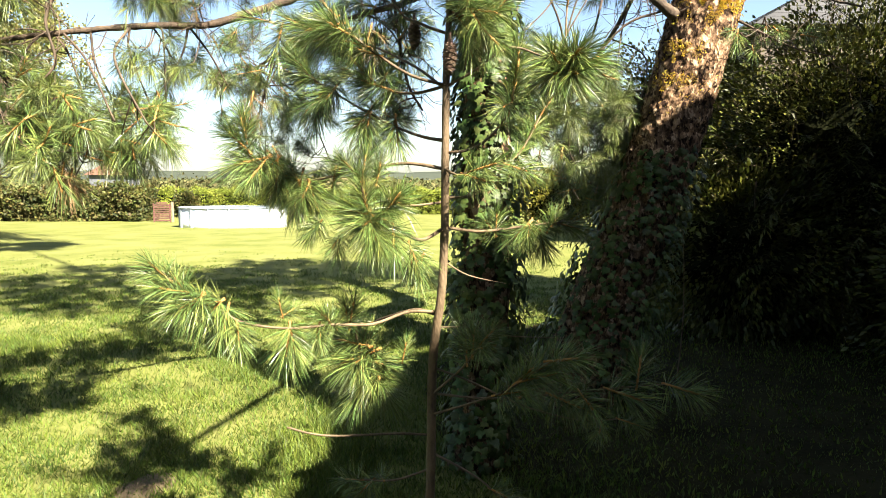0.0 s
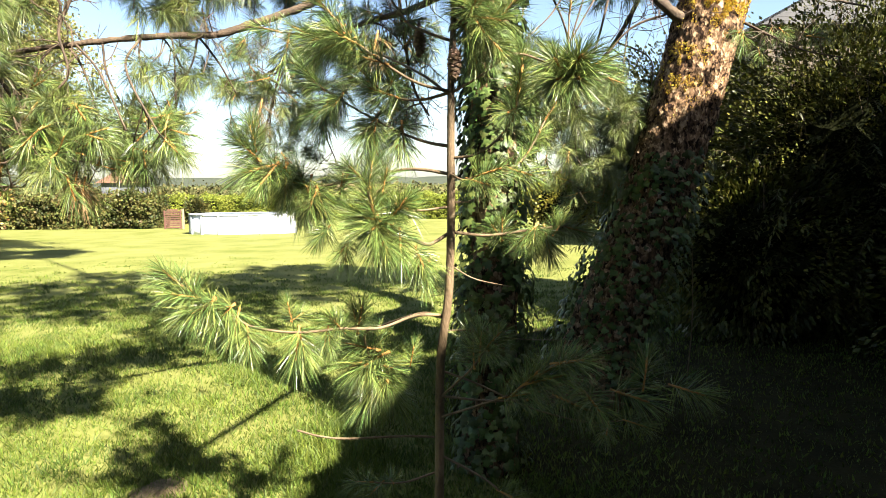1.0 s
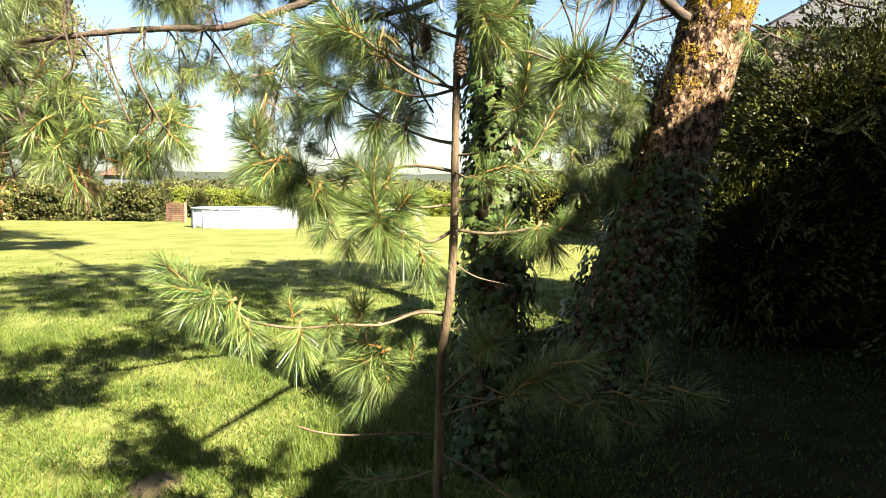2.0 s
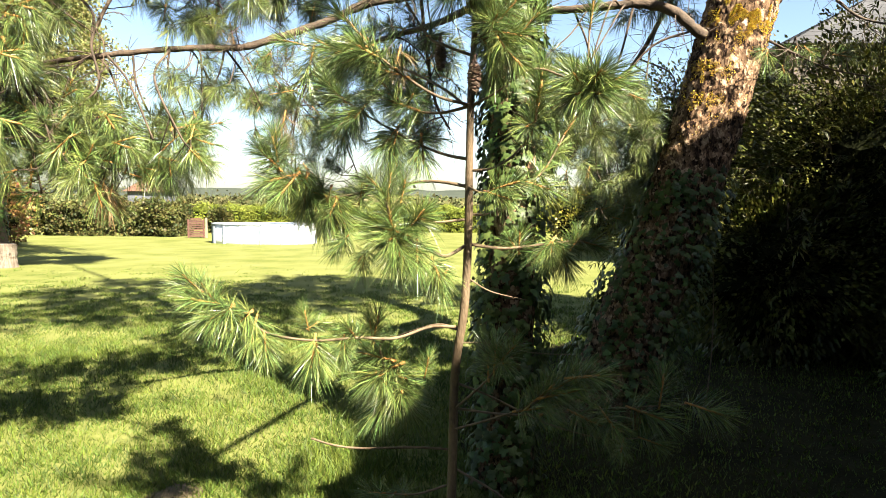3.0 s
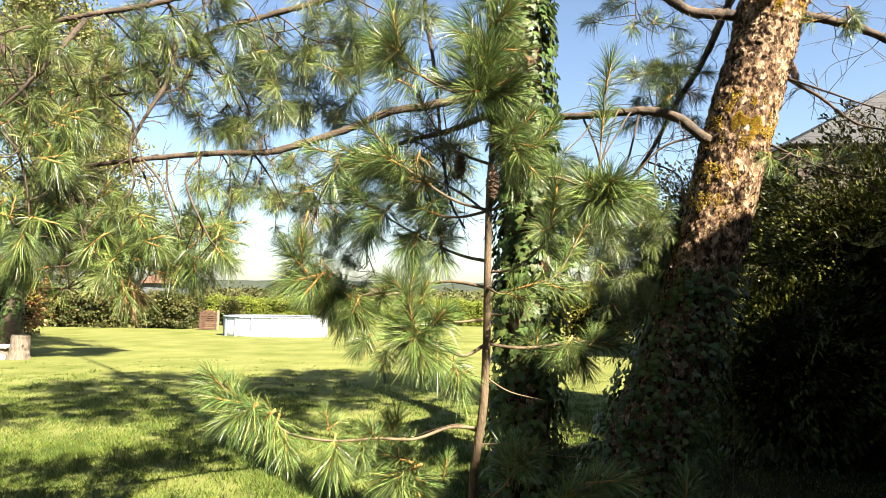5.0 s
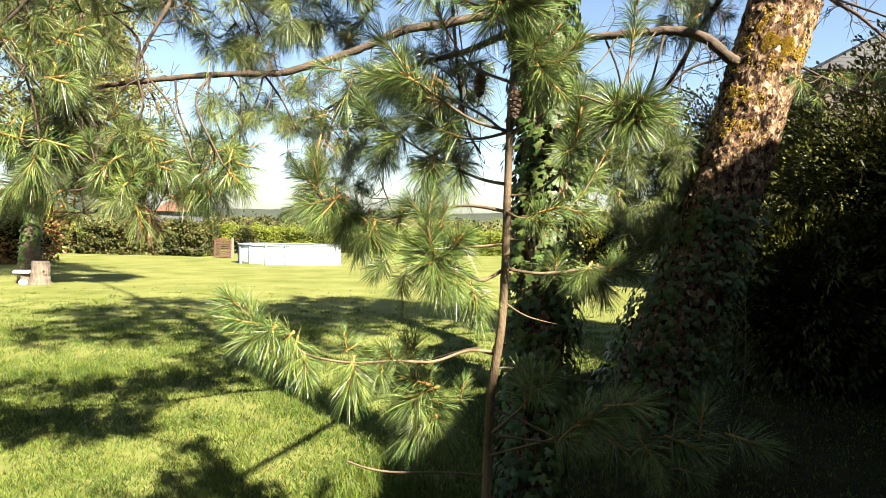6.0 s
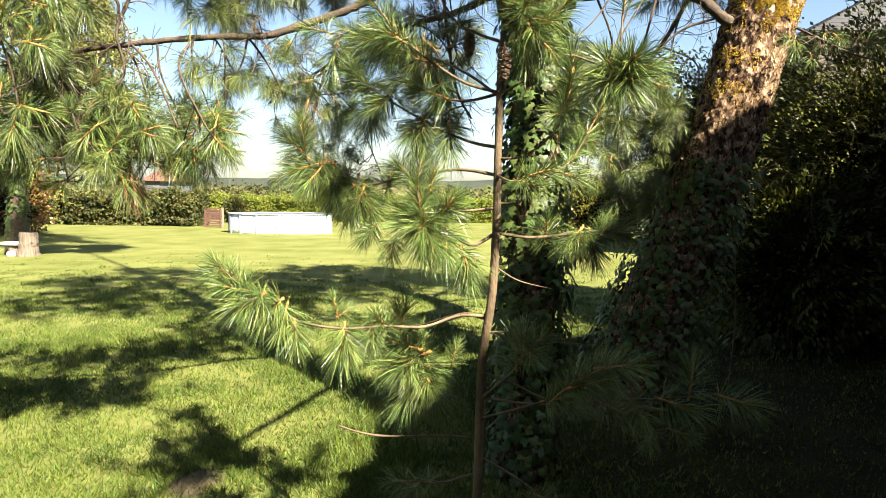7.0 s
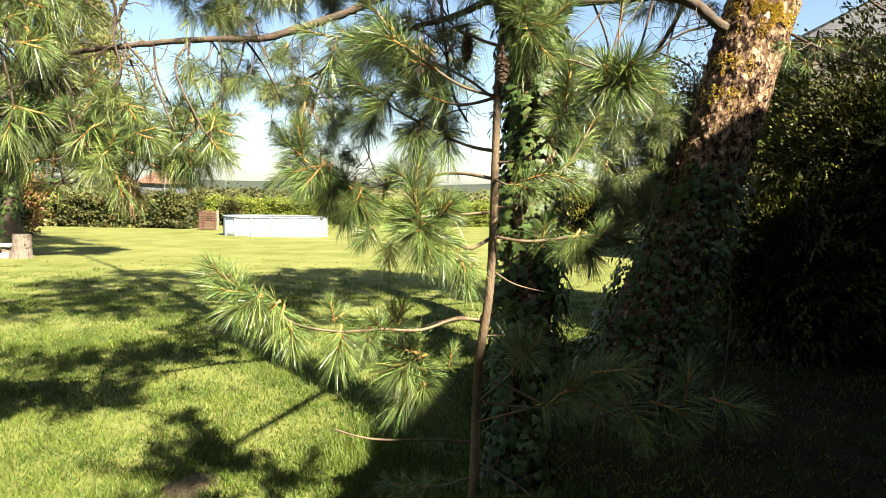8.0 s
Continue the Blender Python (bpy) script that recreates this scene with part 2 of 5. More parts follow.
LEVELS = (-75, -45, -15, 15, 45, 78)
TUFTS, TUFTS_FINE = {}, {}
for li, el in enumerate(LEVELS):
    for k in range(2):
        for store, fasc, wid, ln in ((TUFTS, 24, 0.0019, 0.128), (TUFTS_FINE, 46, 0.00155, 0.128)):
            v, t, nt = needle_arrays(el, fasc, ln, wid, 10 * li + k, 0.7 if store is TUFTS else 0.3)
            me = quick_mesh("needle_tuft", v, t, [M_NEEDLE, M_SHOOT])
            me.polygons.foreach_set("material_index", np.array([0] * nt + [1] * (len(t) - nt), dtype=np.int32))
            store[el, k] = (me, v, t[:nt])


def tuft(parent, place, way, size=1.0, fine=False):
    """A tuft of needles as a part of a branch, pointing along way."""
    w = (Vector(way) + Vector(rng.normal(0, 0.12, 3))).normalized()
    el = math.degrees(math.asin(max(-1, min(1, w.z))))
    level = min(LEVELS, key=lambda q: abs(q - el))
    me = (TUFTS_FINE if fine else TUFTS)[level, random.randrange(2)][0]
    ob = part("needle_tuft", me, parent)
    ob.matrix_basis = Matrix.Translation(place) @ Matrix.Rotation(math.atan2(w.y, w.x) + random.uniform(-0.15, 0.15), 4, "Z") @ Matrix.Diagonal((size, size, size, 1))
    return ob


def full_tuft(parent, place, way, size, fine=True):
    """Two interleaved tufts, for the dense sunlit shoots."""
    place = Vector(place) - Vector(way).normalized() * 0.045 * size
    tuft(parent, place, way, size, fine)
    tuft(parent, place, Vector(way) + Vector(rng.normal(0, 0.4, 3)), size * 0.9, fine)


def shoots(parent, line, from_share, n, size, spread=0.7, fine=True, droop=0.15):
    """Tufts along the outer share of a branch, turned outwards, with one at the tip."""
    line = np.asarray(line)
    for i in range(n):
        s = from_share + (1 - from_share) * (i + 1) / n
        k = min(len(line) - 2, int(s * (len(line) - 1)))
        fwd = line[k + 1] - line[k]
        fwd = fwd / np.linalg.norm(fwd)
        d = fwd + (0 if i == n - 1 else spread) * rng.normal(0, 1, 3) - np.array([0, 0, droop])
        tuft(parent, line[k + 1], d, size * rng.uniform(0.85, 1.12), fine)


def spray(parent, limb_line, centre, radii, n, size, as_parts=True, down=0.55, seed=0, every=6):
    """Side branches from a limb into an uneven cloud, each with short twigs that end in tufts. Twigs are one part; tufts are parts, or are joined."""
    r = np.random.default_rng(seed)
    limb_line = np.asarray(limb_line)
    centre, radii = np.array(centre), np.array(radii)
    tv, tf, jv, jt = [], [], [], []
    spots = []
    while len(spots) < n:
        p = r.uniform(-1, 1, 3)
        if p @ p < 1 and noise.noise(Vector(p * 2.2 + seed * 3.7)) > -0.12:
            spots.append(centre + p * radii)
    spots = np.array(spots)
    k = max(1, n // every)
    hubs = spots[r.permutation(n)[:k]]
    which = np.linalg.norm(spots[:, None] - hubs[None], axis=2).argmin(1)
    for h in range(k):
        mine = spots[which == h]
        goal = mine.mean(0) + r.normal(0, 0.05, 3)
        d = np.linalg.norm(limb_line - goal, axis=1) + r.uniform(0, 0.9, len(limb_line))
        a = limb_line[int(d.argmin())]
        gap = np.linalg.norm(goal - a)
        side = r.normal(0, 0.11 * gap, 3)
        end = goal + (goal - a) * 0.12 + r.normal(0, 0.05, 3)
        end[2] = max(end[2], centre[2] - radii[2] * 0.85)
        line = smooth_line([a, a + (goal - a) * 0.35 + side + [0, 0, 0.03 * gap], goal + side * 0.6, end], 6)
        v, f = tube_data(line, [0.0045 + 0.004 * min(gap, 1.5), 0.003], 6, 0.2, h + seed, 16, len(tv))
        tv += v
        tf += f
        for i, p in enumerate([*mine, end]):
            if i == len(mine):
                at, fwd = line[-1], line[-1] - line[-3]
            else:
                d = np.linalg.norm(line - p, axis=1) + r.uniform(0, 0.12, len(line))
                b = line[int(d.argmin())]
                away = np.linalg.norm(p - b)
                p = b + (p - b) * min(1, 0.3 / (away + 1e-6))
                mid = (b + p) / 2 + r.normal(0, 0.08 * away, 3) - [0, 0, 0.04]
                tw = smooth_line([b, mid, p], 3)
                v, f = tube_data(tw, [0.0035, 0.0022], 5, 0.15, i, 9, len(tv))
                tv += v
                tf += f
                at, fwd = p, p - mid
            fwd = fwd / (np.linalg.norm(fwd) + 1e-6) + r.normal(0, 0.35, 3) - np.array([0, 0, down * r.uniform(0.3, 1.5)])
            for q in range(2):
                w = Vector(fwd + (0.7 * r.normal(0, 1, 3) if q else 0)).normalized()
                scale = size * r.uniform(0.75, 1.15)
                if as_parts:
                    tuft(parent, at, w, scale)
                    continue
                el = math.degrees(math.asin(w.z))
                level = min(LEVELS, key=lambda z: abs(z - el))
                _, nv, nt = TUFTS[level, i % 2]
                c, sn = math.cos(math.atan2(w.y, w.x)), math.sin(math.atan2(w.y, w.x))
                jt.append(nt + sum(len(z) for z in jv))
                jv.append((nv * scale) @ np.array([[c, sn, 0], [-sn, c, 0], [0, 0, 1]]) + at)
    ob = part("twig_growth", make_mesh("twig_growth", tv, tf, [M_TWIG]), parent, "thin bare drooping pine twigs")
    ob["kind"] = "stuff"
    if jv:
        ob = part("needles", quick_mesh("needles", np.concatenate(jv), np.concatenate(jt), [M_NEEDLE_OLD]), parent)
        ob["kind"] = "stuff"


# ---- leaves ----
def leaf_cloud(name, pts, size, mat, seed, length=2.2, drop=0.2, up=None):
    """Folded pointed leaves, four triangles each, at the given places."""
    r = np.random.default_rng(seed)
    n = len(pts)
    d = r.normal(0, 1, (n, 3)) - np.array([0, 0, drop])
    if up is not None:
        d = d * 0.5 + up
    d /= np.linalg.norm(d, axis=1)[:, None]
    w = np.cross(d, r.normal(0, 1, (n, 3)))
    w /= np.linalg.norm(w, axis=1)[:, None] + 1e-9
    nn = np.cross(d, w)
    s = (size * r.uniform(0.6, 1.25, n))[:, None]
    base, tip = pts, pts + d * s * length * 0.5 - nn * s * 0.12
    mid = pts + d * s * length * 0.24
    a, b = mid + w * s * 0.5 + nn * s * 0.14, mid - w * s * 0.5 + nn * s * 0.14
    verts = np.stack([base, a, tip, b, mid], 1).reshape(-1, 3)
    k = np.arange(n)[:, None] * 5
    tris = np.concatenate([k + np.array([q]) for q in ((0, 1, 4), (1, 2, 4), (2, 3, 4), (3, 0, 4))])
    return quick_mesh(name, verts, tris, [mat])


def blob_points(n, centre, radii, seed, rough=0.35, inner=0.55, freq=1.3):
    """Places in the outer shell of a lumpy mass."""
    r = np.random.default_rng(seed)
    d = r.normal(0, 1, (n, 3))
    d /= np.linalg.norm(d, axis=1)[:, None]
    k = np.array([1 + rough * noise.fractal(Vector(q * freq * 2 + seed * 5.3), 0.6, 2.0, 3) for q in d])
    s = (inner + (1 - inner) * r.random(n) ** 0.5) * k
    return np.array(centre) + d * s[:, None] * np.array(radii)


def lump(name, centre, radii, mat, seed, rough=0.35, scale=0.8, freq=1.3):
    """A lumpy body; in shrubs a near-black core that stands for inner shade."""
    bm = bmesh.new()
    bmesh.ops.create_icosphere(bm, subdivisions=4, radius=1)
    for v in bm.verts:
        q = v.co.normalized()
        k = scale * (1 + rough * noise.fractal(q * freq * 2 + Vector((seed * 5.3,) * 3), 0.6, 2.0, 3))
        v.co = Vector([c + q[i] * k * radii[i] for i, c in enumerate(centre)])
    me = bpy.data.meshes.new(name)
    bm.to_mesh(me)
    bm.free()
    me.materials.append(mat)
    return me


def box_points(n, lo, hi, seed, rough=0.5):
    """Places near the faces of a clipped hedge."""
    r = np.random.default_rng(seed)
    p = r.random((n, 3))
    face = r.integers(0, 4, n)
    depth = r.random(n) ** 2 * 0.25
    p[:, 1] = np.where(face < 2, depth, p[:, 1])
    p[:, 2] = np.where(face == 2, 1 - depth * 0.5, p[:, 2])
    p[:, 0] = np.where(face == 3, np.where(r.random(n) < 0.5, depth * 0.1, 1 - depth * 0.1), p[:, 0])
    q = np.array(lo) + p * (np.array(hi) - np.array(lo))
    wob = np.array([noise.fractal(Vector((z[0] * 0.8, z[1] * 0.8, seed)), 0.6, 2.0, 3) for z in q])
    clump = np.array([noise.fractal(Vector((z[0] * 1.7, z[1] * 1.7, z[2] * 2.6 + seed)), 0.7, 2.0, 3) for z in q])
    q[:, 2] += (wob + 0.45 * clump) * rough * p[:, 2]
    q[:, 1] += wob * rough * 0.5 - 0.9 * rough * clump
    return q


# ---- ground ----
def build_ground():
    u = np.linspace(-1, 1, 181)
    xs = 26 * u + 2600 * u ** 7
    v = np.linspace(0, 1, 201)
    ys = -30 + 80 * v + 2900 * v ** 8
    X, Y = np.meshgrid(xs, ys)
    Z = ground_z(X, Y)
    near = np.exp(-(X ** 2 + Y ** 2) / 900.0)
    wob = np.array([noise.noise(Vector((x * 0.45, y * 0.45, 0.3))) for x, y in zip(X.ravel(), Y.ravel())]).reshape(X.shape)
    Z = Z + 0.035 * wob * near
    nx = len(xs)
    idx = np.arange(X.size).reshape(X.shape)
    quads = np.stack([idx[:-1, :-1], idx[:-1, 1:], idx[1:, 1:], idx[1:, :-1]], -1).reshape(-1, 4)
    me = make_mesh("ground", np.stack([X, Y, Z], -1).reshape(-1, 3), quads, [M_LAWN])
    tagged(new("ground", me), "mown green lawn with pale dry patches", "lawn", kind="structure")


build_ground()


def build_grass():
    r = np.random.default_rng(3)
    n = 560000
    y = 1.6 + 15 * r.random(n) ** 1.9
    x = r.uniform(-0.86, 0.45, n) * (y + 0.4)
    wide = r.random(n) < 0.36
    x, y = np.where(wide, r.uniform(-13, 8, n), x), np.where(wide, r.uniform(-6, 11, n), y)
    keep = np.array([noise.noise(Vector((a * 3.1, b * 3.1, 1.7))) for a, b in zip(x, y)]) > r.uniform(-0.75, 0.15, n) + 0.9 * np.maximum(0, y - 6) / 9
    x, y = x[keep], y[keep]
    n = len(x)
    wob = np.array([noise.noise(Vector((a * 0.45, b * 0.45, 0.3))) for a, b in zip(x, y)])
    z = ground_z(x, y) + 0.035 * wob * np.exp(-(x ** 2 + y ** 2) / 900.0) - 0.006
    a = r.uniform(0, 2 * math.pi, n)
    tall = np.array([noise.noise(Vector((p * 0.9, q * 0.9, 8.1))) for p, q in zip(x, y)])
    h = r.uniform(0.02, 0.05, n) * (1 + 0.9 * np.maximum(0, tall)) + 0.05 * (r.random(n) < 0.012)
    h *= 1 + 1.3 * np.exp(-((x + 0.65) / 0.35) ** 2 - ((y - 3.8) / 0.7) ** 2)
    w = r.uniform(0.0022, 0.0042, n) * (1 + y / 9)
    lean = r.normal(0, 0.55, (n, 2)) * h[:, None]
    p = np.stack([x, y, z], 1)
    s = np.stack([np.cos(a) * w, np.sin(a) * w, 0 * w], 1)
    tip = p + np.stack([lean[:, 0], lean[:, 1], h], 1)
    verts = np.stack([p - s, p + s, tip], 1).reshape(-1, 3)
    me = quick_mesh("grass", verts, np.arange(3 * n).reshape(-1, 3), [M_BLADE])
    tagged(new("grass", me), "short mown grass blades covering the lawn", "grass", kind="stuff")


build_grass()

# near-black sheet over the lawn, giving the deep shade under the trees by colour
shade_line = [(math.cos(a) * (2.6 + 0.3 * noise.noise(Vector((3 * math.cos(a), 3 * math.sin(a), 0)))), math.sin(a) * 3.0) for a in np.linspace(0, 2 * math.pi, 60)[:-1]]
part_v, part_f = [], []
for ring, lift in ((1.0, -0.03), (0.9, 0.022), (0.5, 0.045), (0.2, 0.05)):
    part_v += [(2.3 + ring * a, 4.6 + ring * b, lift + 0.015 * noise.noise(Vector((a * 3, b * 3, ring)))) for a, b in shade_line]
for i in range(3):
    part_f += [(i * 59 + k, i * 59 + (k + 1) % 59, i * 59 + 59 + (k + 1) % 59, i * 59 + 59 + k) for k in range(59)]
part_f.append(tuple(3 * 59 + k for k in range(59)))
tagged(new("soil_bed", make_mesh("soil_bed", part_v, part_f, [M_SHADE_GROUND])), "near-black ground sheet giving the deep shade under the pine trees", "soil", kind="structure")


px, py, pz = (-1.597, 3.192, 0.000)
patch_v = [(px, py, pz + 0.035)]
for ring, lift in ((0.5, 0.03), (1.0, 0.0)):
    patch_v += [(px + ring * 0.16 * math.cos(a) * (1 + 0.3 * noise.noise(Vector((math.cos(a) * 2, math.sin(a) * 2, 0.5)))), py + ring * 0.22 * math.sin(a), pz + lift) for a in np.linspace(0, 2 * math.pi, 25)[:-1]]
patch_f = [(0, 1 + k, 1 + (k + 1) % 24) for k in range(24)] + [(1 + k, 25 + k, 25 + (k + 1) % 24, 1 + (k + 1) % 24) for k in range(24)]
M_EARTH = surface("dry_earth", (0.0504, 0.0378, 0.021), (0.109, 0.084, 0.0504), 9, 60, 1.0, 0.8, gloss=0.05)
tagged(new("bare_earth", make_mesh("bare_earth", patch_v, patch_f, [M_EARTH])), "small worn patch of dry earth in the lawn", "soil", kind="structure")


def ground_cover():
    r = np.random.default_rng(12)
    n = 26000
    a, q = r.uniform(0, 2 * math.pi, n), np.sqrt(r.random(n))
    p = np.stack([2.4 + 2.5 * q * np.cos(a), 4.7 + 2.9 * q * np.sin(a), 0.02 + 0.02 * r.random(n)], 1)
    ob = new("shaded_grass", leaf_cloud("shaded_grass", p, 0.011, M_BLADE, 12, 8.0, -0.3, np.array([0, 0, 0.9])))
    tagged(ob, "thin green grass growing in the deep shade", "grass", kind="stuff")


ground_cover()
log = thing("fallen_log", (3.916, 6.686, -0.015), "short reddish-brown log lying on the shaded ground", "log")
lx, ly, lz = log.location
part("log_body", tube("log_body", [(lx - 0.3, ly, lz + 0.12), (lx, ly + 0.02, lz + 0.13), (lx + 0.32, ly + 0.05, lz + 0.12)], [0.07, 0.075, 0.065], M_SLAT, 14, 0.1, 1, 14), log)

# ---- the young pine close by ----
sapling = thing("young_pine", (-0.03, 1.93, 0.0), "young pine with long soft blue-green needles in sunlight", "tree")
STEM = [(-0.06, 1.95, -0.05), (-0.06, 1.95, 0.4), (-0.040, 1.930, 0.670), (-0.032, 1.920, 1.084), (-0.005, 1.900, 1.303), (0.005, 1.900, 1.511), (0.007, 1.880, 1.763), (0.010, 1.860, 1.987), (0.018, 1.860, 2.159), (0.007, 1.860, 2.629), (0.05, 1.85, 2.75), (0.06, 1.85, 3.0)]
part("stem", tube("stem", STEM, [0.022, 0.018, 0.0155, 0.0145, 0.0135, 0.013, 0.0115, 0.0105, 0.009, 0.008, 0.005, 0.003], M_STEM, 12, 0.10, 2.0, 30), sapling, "straight slim brown stem")


def young_branch(pts, r0, r1, n=0, share=0.4, size=0.9, spread=0.7, droop=0.15):
    ob = part("branch", tube("branch", pts, [r0 * 0.72, r1 * 0.8], M_STEM, 7, 0.12, pts[0][2] * 7, 40), sapling)
    if n:
        shoots(ob, smooth_line(pts), share, n, size, spread, True, droop)
    return ob


# low branch reaching out over the lawn
b = young_branch([(-0.028, 1.910, 1.245), (-0.108, 1.850, 1.256), (-0.202, 1.780, 1.236), (-0.302, 1.700, 1.253), (-0.412, 1.640, 1.257), (-0.512, 1.580, 1.287), (-0.564, 1.550, 1.330), (-0.627, 1.520, 1.376), (-0.678, 1.500, 1.432)], 0.0075, 0.0025)
for p, w, s in (((-0.678, 1.500, 1.429), (-0.6, -0.1, 0.7), 0.6), ((-0.647, 1.510, 1.396), (-0.6, 0.2, 0.4), 0.66), ((-0.617, 1.510, 1.368), (-0.5, -0.5, 0.1), 0.7), ((-0.598, 1.520, 1.345), (-0.3, 0.3, -0.6), 0.75),
                ((-0.575, 1.530, 1.336), (-0.5, -0.1, -0.3), 0.7), ((-0.544, 1.550, 1.303), (-0.1, -0.3, -0.9), 0.7), ((-0.520, 1.560, 1.264), (0.1, -0.2, -0.8), 0.6), ((-0.425, 1.640, 1.313), (0.05, 0, 1), 0.5),
                ((-0.409, 1.640, 1.229), (0, -0.2, -1), 0.8), ((-0.310, 1.700, 1.261), (-0.3, -0.4, 0.6), 0.62), ((-0.345, 1.680, 1.234), (-0.2, -0.2, -0.7), 0.55)):
    full_tuft(b, p, w, s, True)
b = young_branch([(-0.245, 1.860, 1.217), (-0.273, 1.930, 1.172), (-0.265, 2.000, 1.079), (-0.242, 2.060, 0.980)], 0.007, 0.004)
for p, w, s in (((-0.274, 1.960, 1.146), (-0.5, -0.2, 0.4), 0.9), ((-0.265, 2.000, 1.089), (-0.8, -0.2, -0.1), 1.0), ((-0.258, 2.010, 1.057), (0.6, -0.2, -0.2), 0.9), ((-0.243, 2.040, 1.006), (-0.1, -0.7, -0.5), 1.1),
                ((-0.235, 2.050, 0.983), (0.4, -0.4, -0.5), 1.0), ((-0.254, 2.050, 0.977), (-0.5, -0.3, -0.6), 1.0), ((-0.285, 1.900, 1.233), (0.1, 0, 0.9), 0.7)):
    full_tuft(b, p, w, s * 1.12, True)
b = young_branch([(-0.028, 1.910, 1.238), (-0.087, 1.950, 1.243), (-0.172, 2.000, 1.211), (-0.233, 2.050, 1.180)], 0.008, 0.003, 1, 0.6, 0.6)
tuft(b, (-0.126, 1.900, 1.090), (0.05, 0.1, 1), 0.55, True)

# bright middle cluster
b = young_branch([(0.003, 1.900, 1.504), (-0.065, 1.840, 1.474), (-0.133, 1.760, 1.514), (-0.197, 1.700, 1.549), (-0.214, 1.660, 1.633)], 0.0085, 0.004)
for p, w, s in (((-0.195, 1.680, 1.546), (-0.3, -0.8, -0.2), 1.0), ((-0.201, 1.690, 1.550), (-0.9, -0.1, 0.1), 1.0), ((-0.208, 1.670, 1.603), (-0.2, -0.1, 1), 0.9), ((-0.143, 1.700, 1.587), (0.5, -0.3, 0.8), 0.85),
                ((-0.203, 1.680, 1.527), (-0.2, -0.3, -1), 1.05), ((-0.181, 1.690, 1.511), (0.4, -0.4, -0.7), 0.95), ((-0.132, 1.740, 1.492), (0.2, -0.4, -0.7), 0.95), ((-0.088, 1.800, 1.437), (0.3, -0.3, -0.8), 0.85),
                ((-0.065, 1.820, 1.401), (-0.2, -0.3, -0.9), 0.8), ((-0.231, 1.680, 1.677), (-0.4, 0, 0.7), 0.85), ((-0.286, 1.720, 1.478), (-0.3, -0.1, -0.9), 0.65), ((-0.353, 1.750, 1.514), (-0.5, 0, -0.8), 0.65), ((-0.173, 1.700, 1.663), (0.2, 0.1, 0.8), 0.7)):
    full_tuft(b, p, w, s * 0.84, True)
young_branch([(0.003, 1.900, 1.583), (-0.065, 1.860, 1.576), (-0.136, 1.800, 1.574)], 0.006, 0.003, 2, 0.6, 0.8)

# shaded cluster beyond, to the left of the stem
b = young_branch([(0.007, 1.880, 1.763), (-0.076, 1.950, 1.784), (-0.184, 2.000, 1.831), (-0.332, 2.050, 1.916), (-0.449, 2.100, 1.994)], 0.008, 0.003)
for p, w, s in (((-0.449, 2.100, 1.994), (-0.7, 0, 0.5), 0.9), ((-0.350, 2.050, 1.925), (-0.4, -0.2, -0.7), 0.9), ((-0.405, 2.050, 1.880), (-0.3, 0, -0.9), 0.9), ((-0.254, 2.000, 1.857), (-0.5, -0.4, -0.3), 0.9), ((-0.255, 2.000, 1.788), (-0.2, 0.1, -1), 0.9), ((-0.147, 1.980, 1.804), (0, -0.2, -0.9), 0.85)):
    full_tuft(b, p, w, s, True)
b = young_branch([(0.007, 1.890, 1.681), (-0.111, 1.950, 1.699), (-0.257, 2.000, 1.682), (-0.431, 1.980, 1.647), (-0.546, 1.950, 1.682), (-0.613, 1.900, 1.756)], 0.008, 0.003)
for p, w, s in (((-0.613, 1.900, 1.756), (-0.7, -0.2, 0.5), 0.85), ((-0.570, 1.920, 1.707), (-0.6, -0.3, -0.2), 0.95), ((-0.528, 1.950, 1.682), (-0.3, -0.3, -0.6), 0.9), ((-0.497, 1.960, 1.647), (0.1, -0.3, -0.9), 0.9), ((-0.447, 1.970, 1.630), (-0.2, -0.2, -0.9), 1.0),
                ((-0.404, 1.970, 1.603), (0.3, -0.1, -0.9), 0.9), ((-0.601, 1.920, 1.799), (-0.3, 0.2, 0.9), 0.8), ((-0.346, 2.000, 1.665), (0.1, -0.2, 0.8), 0.8), ((-0.463, 1.970, 1.682), (-0.3, 0.3, 0.7), 0.8)):
    full_tuft(b, p, w, s, True)
# upper left whorl
for pts, n in (([(0.011, 1.860, 1.920), (-0.087, 1.840, 1.944), (-0.166, 1.820, 1.987), (-0.257, 1.800, 2.052), (-0.303, 1.800, 2.105)], 7), ([(0.011, 1.860, 1.920), (-0.082, 1.900, 1.904), (-0.161, 1.950, 1.920), (-0.252, 2.000, 1.978)], 4),
               ([(0.013, 1.860, 2.065), (-0.073, 1.900, 2.106), (-0.142, 1.950, 2.167), (-0.315, 1.950, 2.456)], 4), ([(0.011, 1.860, 1.907), (-0.115, 2.050, 2.021), (-0.368, 2.300, 2.164), (-0.634, 2.400, 2.227)], 6), ([(0.011, 1.860, 2.275), (-0.095, 1.800, 2.274), (-0.214, 1.750, 2.327), (-0.264, 1.720, 2.403)], 5)):
    young_branch(pts, 0.007, 0.003, n, 0.45, 0.9)
